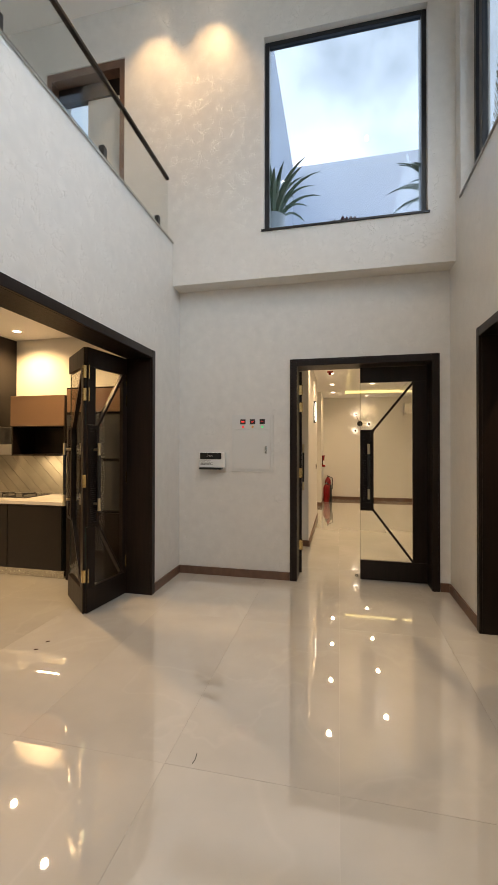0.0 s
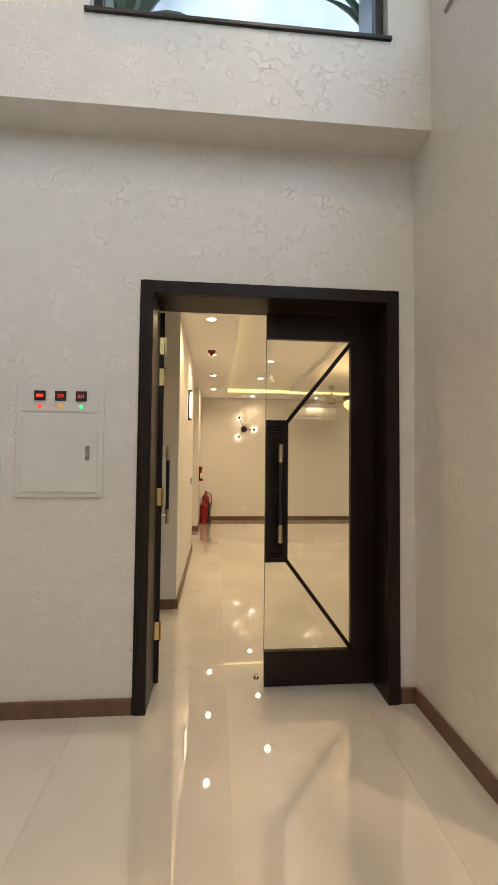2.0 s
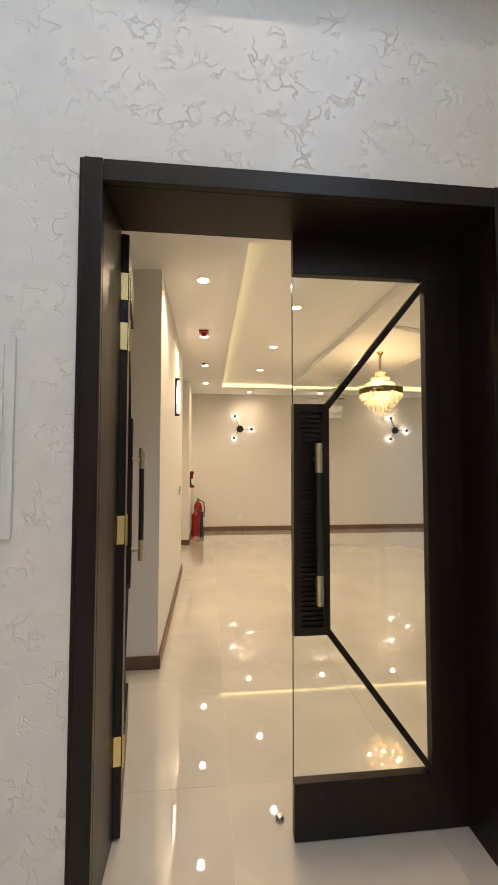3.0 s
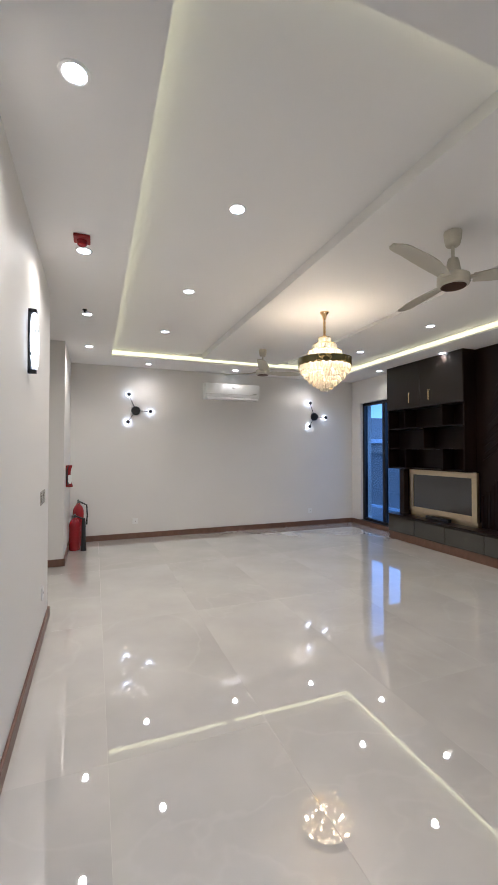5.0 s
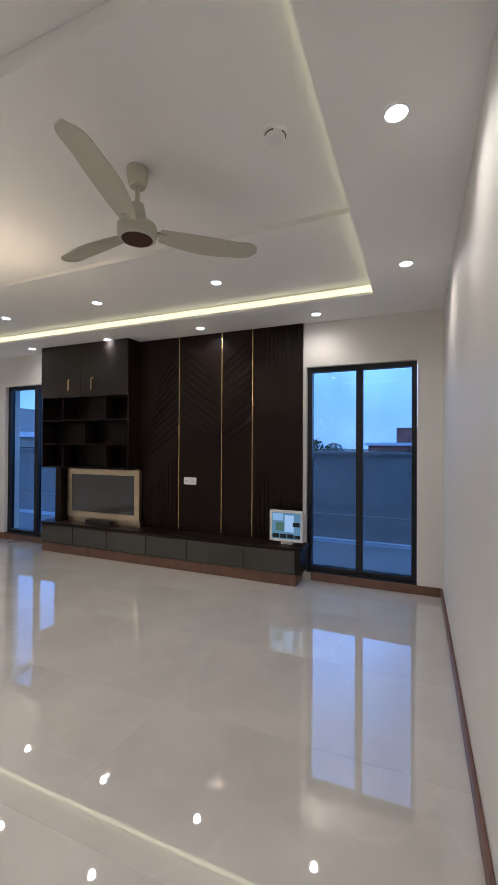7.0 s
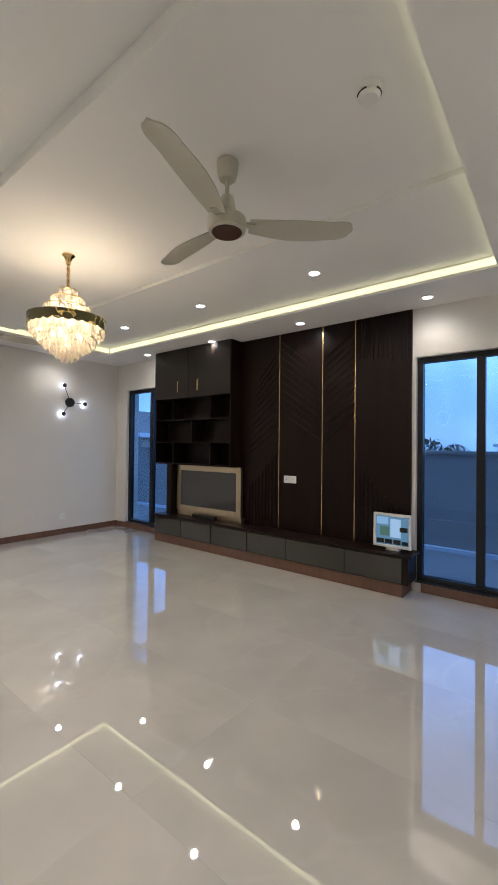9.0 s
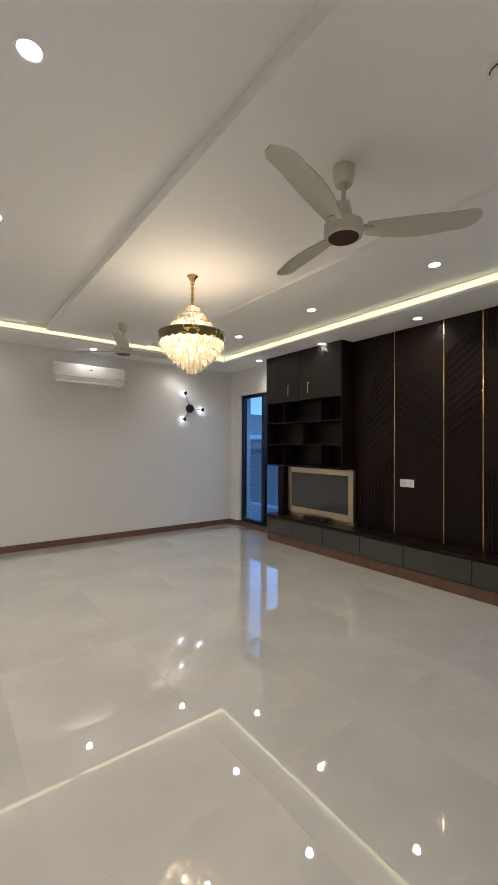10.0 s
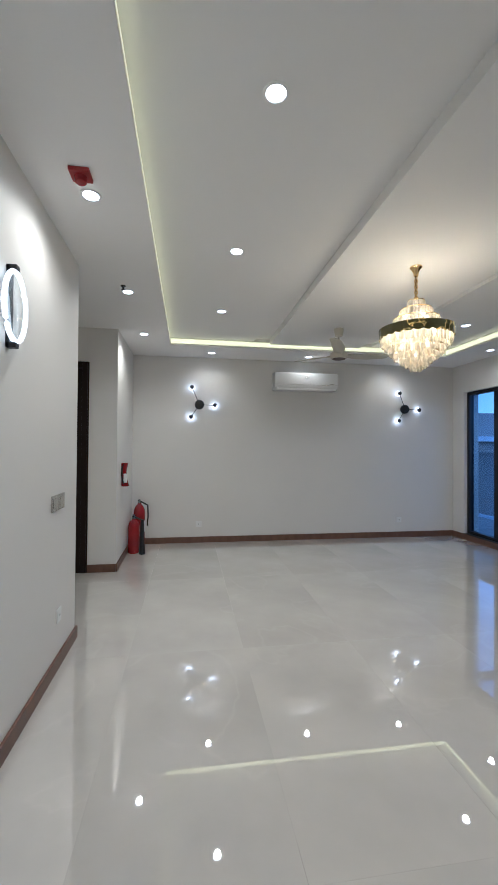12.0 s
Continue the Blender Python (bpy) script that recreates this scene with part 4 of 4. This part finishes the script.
lathe(bm, [(0.0, -0.022), (0.03, -0.022), (0.028, -0.05), (0.018, -0.058), (0.0, -0.06)], 24)
part("strobe", bm, REDMET, fa, smooth=True)
sp = empty("sprinkler", pose(-0.11, 8.99, 2.79), label="small dark sprinkler head on the ceiling", category="sprinkler")
bm = bmesh.new()
lathe(bm, [(0.0, 0.0), (0.022, 0.0), (0.02, -0.008), (0.008, -0.012), (0.008, -0.03), (0.018, -0.032), (0.0, -0.034)], 18)
part("head", bm, BLACK, sp, smooth=True)


def extinguisher(m, r, h, label, horn):
    e = empty("fire_extinguisher", m, label=label, category="fire extinguisher", group="fire extinguishers")
    bm = bmesh.new()
    lathe(bm, [(0.0, 0.0), (r * 0.9, 0.0), (r, 0.02), (r, h * 0.78), (r * 0.93, h * 0.85), (r * 0.7, h * 0.92), (r * 0.35, h * 0.97), (r * 0.3, h), (0.0, h)], 28)
    part("cylinder", bm, REDMET, e, smooth=True)
    bm = bmesh.new()
    lathe(bm, [(0.0, h), (0.022, h), (0.022, h + 0.035), (0.0, h + 0.04)], 16)
    part("valve", bm, STEEL, e, smooth=True)
    part("lever", boxes((-0.012, 0.012, -0.10, 0.03, h + 0.04, h + 0.052), (-0.012, 0.012, -0.09, 0.02, h + 0.015, h + 0.025), bevel=0.002), BLACK, e)
    part("label_band", boxes((r * 0.6, r * 1.01, -r * 0.5, r * 0.5, h * 0.35, h * 0.6)), WHITE, e) if not horn else None
    bm = bmesh.new()
    tube(bm, [(0.02, 0, h + 0.02), (r + 0.04, -0.02, h * 0.95), (r + 0.05, -0.05, h * 0.7), (r + 0.045, -0.08, h * 0.62), (r + 0.045, -0.085, h * 0.5)], 0.011, 10)
    hs = part("hose", bm, RUBBER, e, smooth=True)
    if horn:
        bm = bmesh.new()
        lathe(bm, [(0.0, 0.46), (0.018, 0.46), (0.026, 0.40), (0.028, 0.2), (0.04, 0.0), (0.0, 0.0)], 18, (r + 0.045, -0.085, 0.0))
        part("horn", bm, RUBBER, hs, "black discharge horn", smooth=True)
    return e


extinguisher(pose(-0.235, 11.43, 0), 0.078, 0.63, "tall red fire extinguisher standing in the corner", False)
extinguisher(pose(-0.27, 11.12, 0), 0.075, 0.46, "red fire extinguisher with black horn standing by the wall", True)
fb = empty("fire_blanket", pose(-0.363, 10.58, 0.94), label="red pouch with black strap hanging on the wall", category="fire blanket")
bm = boxes(*[(0.0, 0.095, 0.0, 0.10, 0.0, 0.29)], bevel=0.012)
bmesh.ops.subdivide_edges(bm, edges=[e for e in bm.edges if abs(e.verts[0].co.z - e.verts[1].co.z) > 0.2], cuts=7)
for v in bm.verts:
    u = (v.co.z - 0.16) / 0.15
    v.co.y = 0.06 + (v.co.y - 0.05) * (0.55 + 0.45 * u * u) + 0.03 * max(0.0, -u)
    v.co.x *= 0.6 + 0.3 * u * u
part("pouch", bm, REDMET, fb, smooth=True)
bm = bmesh.new()
tube(bm, [(0.03, 0.03, 0.285), (0.02, -0.02, 0.24), (0.015, -0.03, 0.14), (0.03, 0.01, 0.04)], 0.009, 8)
part("strap", bm, RUBBER, fb, smooth=True)
part("mark", boxes((0.03, 0.07, 0.012, 0.03, 0.05, 0.16), bevel=0.004), WHITE, fb)

# ---- hall fixtures ----
db = empty("distribution_board", pose(-1.121, 4.679, 1.178), label="white electrical panel with three meters and indicator lights", category="electrical panel")
part("case", boxes((0, 0.468, -0.012, 0, 0, 0.635), bevel=0.003), BOARD, db)
part("meter_plate", boxes((0.03, 0.438, -0.018, -0.012, 0.472, 0.61), bevel=0.002), BOARD, db)
dr = part("door", boxes((0.03, 0.438, -0.020, -0.012, 0.03, 0.455), bevel=0.002), BOARD, db, "white hinged door")
part("latch", boxes((0.375, 0.398, -0.026, -0.020, 0.205, 0.285), bevel=0.002), STEEL, dr, "grey flush latch")
for x, ledm, txt in ((0.126, REDLED, None), (0.236, AMBERLED, "229"), (0.346, GREENLED, "221")):
    mt = part("meter", boxes((x - 0.03, x + 0.03, -0.026, -0.018, 0.53, 0.585), bevel=0.002), BLACK, db, "black digital meter")
    if txt:
        cu = bpy.data.curves.new("digits", "FONT")
        cu.body, cu.size, cu.align_x, cu.extrude = txt, 0.024, "CENTER", 0.0004
        tmp = new("digits_tmp", cu)
        me = bpy.data.meshes.new_from_object(tmp.evaluated_get(bpy.context.evaluated_depsgraph_get()))
        bpy.data.objects.remove(tmp)
        me.materials.clear()
        me.materials.append(REDLED)
        dg = new("digits", me)
        dg.parent = mt
        dg.matrix_local = pose(x, -0.0265, 0.549, 90, 0, 0)
    else:
        part("digits", boxes((x - 0.018, x + 0.018, -0.0268, -0.026, 0.55, 0.566)), REDLED, mt)
    bm = bmesh.new()
    lathe(bm, [(0.0, -0.006), (0.012, -0.006), (0.012, 0.004), (0.008, 0.009), (0.0, 0.011)], 18)
    bmesh.ops.rotate(bm, verts=bm.verts, cent=(0, 0, 0), matrix=Matrix.Rotation(radians(90), 3, "X"))
    bmesh.ops.translate(bm, verts=bm.verts, vec=(x, -0.018, 0.50))
    part("indicator_light", bm, ledm, db, smooth=True)

cb = empty("control_box", pose(-1.495, 4.679, 1.20), label="small white wall controller with black top and bottom bands", category="control box")
part("case", boxes((0, 0.301, -0.06, 0, 0.022, 0.194), bevel=0.006), WHITE, cb)
part("display_band", boxes((0.012, 0.262, -0.064, -0.06, 0.115, 0.188), bevel=0.001), BLACK, cb, "black display band")
part("lower_band", boxes((0.004, 0.262, -0.075, -0.002, 0.0, 0.0215), bevel=0.003), BLACK, cb, "black bottom band")
for i in range(4):
    part("text_line", boxes((0.018, 0.16 - 0.02 * (i % 2), -0.0615, -0.06, 0.052 + i * 0.014, 0.056 + i * 0.014)), GREYGLOSS, cb)
for i in range(3):
    part("mark", boxes((0.10 + i * 0.022, 0.112 + i * 0.022, -0.065, -0.064, 0.158, 0.164)), WHITE, cb)
    part("mark", boxes((0.09 + i * 0.03, 0.108 + i * 0.03, -0.065, -0.064, 0.14, 0.144)), WHITE, cb)
ds = empty("door_stop", pose(0.246, 4.985, 0), label="small steel door stop on the floor", category="door stop")
bm = bmesh.new()
lathe(bm, [(0.0, 0.0), (0.018, 0.0), (0.018, 0.012), (0.012, 0.022), (0.0, 0.024)], 20)
part("dome", bm, STEEL, ds, smooth=True)

sc_ = empty("wire_scrap", pose(-0.608, 2.073, 0.0), label="short dark wire offcut lying on the floor", category="scrap")
bm = bmesh.new()
tube(bm, [(0, -0.03, 0.002), (0.004, 0.0, 0.002), (0.0, 0.03, 0.003)], 0.0018, 6)
part("wire", bm, RUBBER, sc_)

for x, y, a in ((-2.07, 2.78, 20), (-2.07, 2.90, 35)):
    bm = boxes((-0.014, 0.014, -0.005, 0.005, 0.0, 0.005), bevel=0.0015)
    tagged(part("wood_chip", bm, DARKBROWN, None), "tiny dark chip lying on the tiles", "scrap", "floor chips").matrix_world = pose(x, y, 0.001, 0, 0, a)

ss = empty("slatted_screen", pose(1.42, 4.399, 0), label="brown vertical timber slat panel on the side room wall", category="screen")
part("backing", boxes((0.0, 0.46, -0.012, 0.0, 0.10, 2.60)), DARKBROWN, ss)
for i in range(15):
    part("slat", boxes((0.006 + i * 0.03, 0.028 + i * 0.03, -0.032, -0.0125, 0.10, 2.60), bevel=0.002), SLATWOOD, ss)
part("plinth", boxes((0.0, 0.46, -0.02, 0.0, 0.0, 0.0995)), RENDERED, ss)

# ---- kitchen ----
kb = empty("kitchen_base_units", pose(-5.0, 4.13, 0), label="dark grey kitchen base cabinets below the worktop", category="cabinet")
part("plinth", boxes((0, 2.10, 0.04, 0.66, 0, 0.09)), STEEL, kb)
for i in range(3):
    part("door", boxes((0.005 + i * 0.7, 0.695 + i * 0.7, 0.0, 0.02, 0.10, 0.80), bevel=0.002), CABGREY, kb)
part("body", boxes((0, 2.10, 0.02, 0.66, 0.09, 0.81)), CABGREY, kb)
tagged(obj("worktop", boxes((-5.0, -2.885, 4.11, 4.797, 0.811, 0.85), bevel=0.003), QUARTZ), "white quartz worktop with a gas hob", "worktop")
ku = empty("kitchen_wall_unit", pose(-3.82, 4.42, 1.345), label="beige flap cabinet above a dark open niche", category="cabinet")
part("flap", boxes((0, 0.735, -0.02, 0.0, 0.355, 0.715), bevel=0.002), BEIGE, ku)
part("carcass", boxes((0, 0.735, 0.0, 0.375, 0.345, 0.715), (0, 0.018, 0, 0.375, 0, 0.345), (0.717, 0.735, 0, 0.375, 0, 0.345), (0.018, 0.717, 0, 0.375, 0, 0.018), (0.018, 0.717, 0.36, 0.375, 0.018, 0.345)), WENGE, ku)
kh = empty("kitchen_hood_unit", pose(-5.0, 4.40, 1.40), label="tall dark cabinet and extractor over the hob", category="cabinet")
part("body", boxes((0, 0.9, 0, 0.395, 0.3, 1.44)), CABGREY, kh)
part("hood", boxes((0.02, 0.98, -0.05, 0.395, 0.08, 0.295), bevel=0.01), SMOKED, kh)
kt = empty("tall_oven_unit", pose(-2.86, 4.13, 0), label="tall dark kitchen unit with built-in appliances", category="cabinet")
part("body", boxes((0, 0.80, 0.02, 0.665, 0.0, 2.10)), PANEL, kt)
for i, (z0, z1) in enumerate(((0.12, 0.75), (0.78, 1.30), (1.33, 1.80), (1.83, 2.08))):
    part("front", boxes((0.02, 0.78, 0.0, 0.018, z0, z1), bevel=0.003), SMOKED if i in (1, 2) else BEIGE if i == 3 else PANEL, kt)
hob = empty("gas_hob", pose(-4.05, 4.30, 0.851), label="black gas hob with cast pan supports", category="hob")
part("plate", boxes((0, 0.55, 0, 0.4, 0, 0.008), bevel=0.002), SMOKED, hob)
for x in (0.12, 0.42):
    bm = boxes((x - 0.1, x + 0.1, 0.195, 0.205, 0.025, 0.035), (x - 0.005, x + 0.005, 0.1, 0.3, 0.0252, 0.0348), (x - 0.1, x - 0.09, 0.195, 0.205, 0.008, 0.0255), (x + 0.09, x + 0.1, 0.195, 0.205, 0.008, 0.0255))
    part("pan_support", bm, BLACK, hob)
sp_wall = empty("backsplash", pose(0, 4.792, 0), label="grey stone backsplash of slanting tiles", category="backsplash")
for k in range(17):
    bm = bmesh.new()
    xk = -5.35 + k * 0.165
    bar(bm, (xk, 0, 1.45), (xk + 0.7, 0, 0.75), 0.112, 0.012)
    for co, no in (((0, 0, 0.853), (0, 0, -1)), ((0, 0, 1.343), (0, 0, 1)), ((-4.98, 0, 0), (-1, 0, 0)), ((-2.875, 0, 0), (1, 0, 0))):
        bmesh.ops.bisect_plane(bm, geom=bm.verts[:] + bm.edges[:] + bm.faces[:], plane_co=co, plane_no=no, clear_outer=True)
    if len(bm.faces):
        part("tile", bm, SPLASH, sp_wall)
    else:
        bm.free()
uc = bpy.data.lights.new("under_cabinet_lamp", "AREA")
uc.energy, uc.color, uc.shape, uc.size, uc.size_y = 4.0, (1.0, 0.78, 0.46), "RECTANGLE", 0.3, 0.02
ul = new("under_cabinet_lamp", uc)
ul.matrix_world = look((-3.45, 4.62, 1.335), (-3.45, 4.66, 0.85))

# ---- outside ----
structure("ground", boxes((-900, 900, -900, 900, -4.2, -4.0)), EARTH, "dusty open ground reaching the horizon", "ground")
structure("balcony_floor", boxes((5.06, 7.0, 3.5, 13.5, -0.2, 0.02)), RENDERED, "grey balcony floor", "floor")
structure("balcony_parapet", boxes((6.70, 6.9, 3.5, 13.5, 0.02, 1.33), (6.60, 6.70, 3.5, 13.5, 0.02, 0.42), (6.66, 6.94, 3.5, 13.5, 1.33, 1.37)), RENDERED, "grey rendered balcony parapet with coping")
structure("balcony_kerb", boxes((6.52, 6.60, 3.5, 13.5, 0.02, 0.07)), WHITEWASH, "white kerb along the balcony parapet", "kerb")
structure("terrace", boxes((-4.5, 5.06, 4.93, 12.5, 3.06, 3.7)), WHITEWASH, "pale roof terrace outside the picture window", "floor")
structure("terrace_wall_back", boxes((-4.5, 8.0, 12.5, 12.8, 3.0, 9.95)), WHITEWASH, "pale painted wall at the back of the terrace")
structure("terrace_wall_side", boxes((-1.6, -1.3, 5.4, 12.5, 3.7, 9.95)), WHITEWASH, "pale painted side wall of the terrace")


def agave(m, n, label, spread):
    e = empty("potted_agave", m, label=label, category="plant", group="terrace agaves")
    bm = bmesh.new()
    lathe(bm, [(0.0, 0.0), (0.12, 0.0), (0.16, 0.28), (0.165, 0.30), (0.14, 0.30), (0.13, 0.26), (0.0, 0.26)], 28)
    part("pot", bm, WHITE, e, smooth=True)
    for i in range(n):
        a = i * 2.399
        tilt = 0.15 + spread * (i / n)
        L = 0.55 + 0.2 * random.random()
        bm = bmesh.new()
        prev = None
        for k in range(9):
            u = k / 8
            w = 0.062 * (1 - u) ** 0.7 * (0.6 + 0.8 * u if u < 0.4 else 0.92) + 0.001
            ang = tilt + 0.75 * u * u * spread
            rad = 0.03 + L * u * math.sin(ang)
            z = 0.25 + L * u * math.cos(ang)
            c = Vector((rad * math.cos(a), rad * math.sin(a), z))
            sd_ = Vector((-math.sin(a), math.cos(a), 0)) * w
            dn = Vector((-math.cos(a), -math.sin(a), 0.4)) * w * 0.35
            cur = [bm.verts.new(c + sd_), bm.verts.new(c - dn), bm.verts.new(c - sd_), bm.verts.new(c - dn * 2.2)]
            if prev:
                for j in range(4):
                    bm.faces.new((prev[j], prev[(j + 1) % 4], cur[(j + 1) % 4], cur[j]))
            prev = cur
        bmesh.ops.recalc_face_normals(bm, faces=bm.faces)
        part("leaf", bm, LEAF, e, smooth=True)


agave(pose(-0.74, 5.10, 3.93), 26, "potted agave with long pale green leaves in white pot", 0.6)
agave(pose(1.2, 5.12, 3.93), 24, "potted agave with long pale green leaves in white pot", 0.75)
structure("planter_ledge", boxes((-1.2, 1.4, 4.931, 5.5, 3.701, 3.929)), WHITEWASH, "low pale ledge outside the picture window", "ledge")
fl = empty("flower_clump", pose(0.12, 5.0, 3.93), label="low dark red flowers on the ledge", category="flowers")
for i in range(9):
    x, h = -0.17 + 0.045 * i, 0.06 + 0.09 * random.random()
    bm = bmesh.new()
    tube(bm, [(x, 0, 0), (x + 0.01, 0.01, h)], 0.005, 6)
    st_ = part("stem", bm, LEAF, fl)
    bm = bmesh.new()
    lathe(bm, [(0.0, 0.05), (0.012, 0.035), (0.03, 0.0), (0.018, -0.012), (0.0, -0.015)], 7, (x + 0.01, 0.01, h))
    part("bloom", bm, PETAL, st_)


def far_house(m, w, d, h, material, label):
    e = empty("house", m, label=label, category="house", group="distant houses")
    part("wall", boxes((0, w, 0, d, 0, h)), material, e)
    part("roof", boxes((-0.4, w + 0.4, -0.4, d + 0.4, h, h + 0.35)), WHITEWASH, e)
    part("roof_room", boxes((w * 0.1, w * 0.7, d * 0.2, d * 0.8, h + 0.35, h + 2.2)), material, e)
    for s in range(2):
        for i in range(5):
            y = d * (0.08 + 0.19 * i)
            part("window", boxes((-0.04, 0.02, y, y + d * 0.1, h * (0.15 + 0.48 * s), h * (0.40 + 0.48 * s)), (0.2 + i * w / 5.2, 0.2 + i * w / 5.2 + 1.2, -0.04, 0.02, h * (0.15 + 0.48 * s), h * (0.40 + 0.48 * s))), BLACKALU, e)


far_house(pose(52, -5, -4), 14, 16, 5.6, BRICK, "unfinished red brick house beyond the balcony")
far_house(pose(20, 31, -4), 9, 10, 6.0, RENDERED, "grey two-storey neighbouring house with pale roof edge")
far_house(pose(90, 60, -4), 18, 20, 7, WHITEWASH, "pale two-storey distant house under trees")


def far_tree(m, label):
    e = empty("tree", m, label=label, category="tree", group="distant trees")
    bm = bmesh.new()
    tube(bm, [(0, 0, 0), (0.1, 0, 2), (0, 0.1, 4)], 0.25, 8)
    part("trunk", bm, BROWN, e)
    bm = bmesh.new()
    for i in range(420):
        a, r, z = random.random() * 6.283, math.sqrt(random.random()) * 3.2, random.random()
        r *= 0.35 + math.sin(z * 2.9) * 0.75
        c = Vector((r * math.cos(a), r * math.sin(a), 2.4 + z * 4.0 + random.uniform(-0.3, 0.3)))
        s = random.uniform(0.18, 0.42)
        q = Euler((random.random() * 6, random.random() * 6, random.random() * 6)).to_matrix()
        vs = [bm.verts.new(c + q @ Vector(p) * s) for p in ((-1, 0, 0), (0, -0.5, 0.1), (1, 0, 0), (0, 0.5, 0.1))]
        bm.faces.new(vs)
    part("crown", bm, TREE, e)
    return e


t0 = far_tree(pose(60, 20.5, -4.0), "dark round tree beyond the parapet")
for x, y in ((95, 40), (110, 38), (120, 52), (140, 75), (130, 30)):
    copy_thing(t0, pose(x, y, -4, 0, 0, random.random() * 360))



def twig_cone(m, h, r0, label):
    """Narrow leafless cone of fine upswept twigs on a slim trunk."""
    e = empty("bare_tree", m, label=label, category="tree")
    trunk, twigs = bmesh.new(), bmesh.new()
    tube(trunk, [(0, 0, 0), (0.01, 0, h * 0.5), (0, 0.01, h * 0.96)], 0.016, 8)
    for k in range(330):
        u = k / 330
        a = k * 2.399 + random.uniform(-0.4, 0.4)
        z, r = u * h * 0.93, r0 * (1 - u) ** 0.8 + 0.02
        ln = random.uniform(0.16, 0.34)
        p = Vector((0.01 * math.cos(a), 0.01 * math.sin(a), z))
        q = Vector((r * 0.7 * math.cos(a), r * 0.7 * math.sin(a), z + ln * 0.35))
        b = a + random.uniform(-0.7, 0.7)
        t = Vector((r * math.cos(b), r * math.sin(b), z + ln))
        tube(twigs, [p, q, t], random.uniform(0.0025, 0.0045), 4)
        c = b + random.uniform(-0.9, 0.9)
        tube(twigs, [q, Vector((r * 1.05 * math.cos(c), r * 1.05 * math.sin(c), z + ln * 0.8))], 0.0025, 4)
    part("trunk", trunk, BARK, e)
    part("twigs", twigs, BARK, e)


twig_cone(pose(1.64, 4.54, 2.9), 2.95, 0.22, "narrow cone-shaped bare tree of fine grey twigs outside the window")

# ---- floor tiles ----
structure("floor", boxes((-5.0, 4.81, -3.0, 11.61, -0.10, -0.003)), GROUT, "polished cream porcelain tile floor", "floor")
floor = bpy.data.objects["floor"]
W, D = 0.79, 1.58
bm = boxes((0.0004, W - 0.0004, 0.0004, D - 0.0004, -0.012, 0.0))
tme = bpy.data.meshes.new("floor_tile")
bm.to_mesh(tme)
bm.free()
tme.materials.append(TILE)
for i in range(-7, 7):
    for j in range(-7, 4):
        x, y = 0.055 + i * W, 6.76 + j * D
        if x > 4.7 or x < -5.3:
            continue
        o = new("tile", tme)
        o.matrix_world = pose(x, y, 0, random.uniform(-0.018, 0.018), random.uniform(-0.018, 0.018), 0)
        o.parent = floor
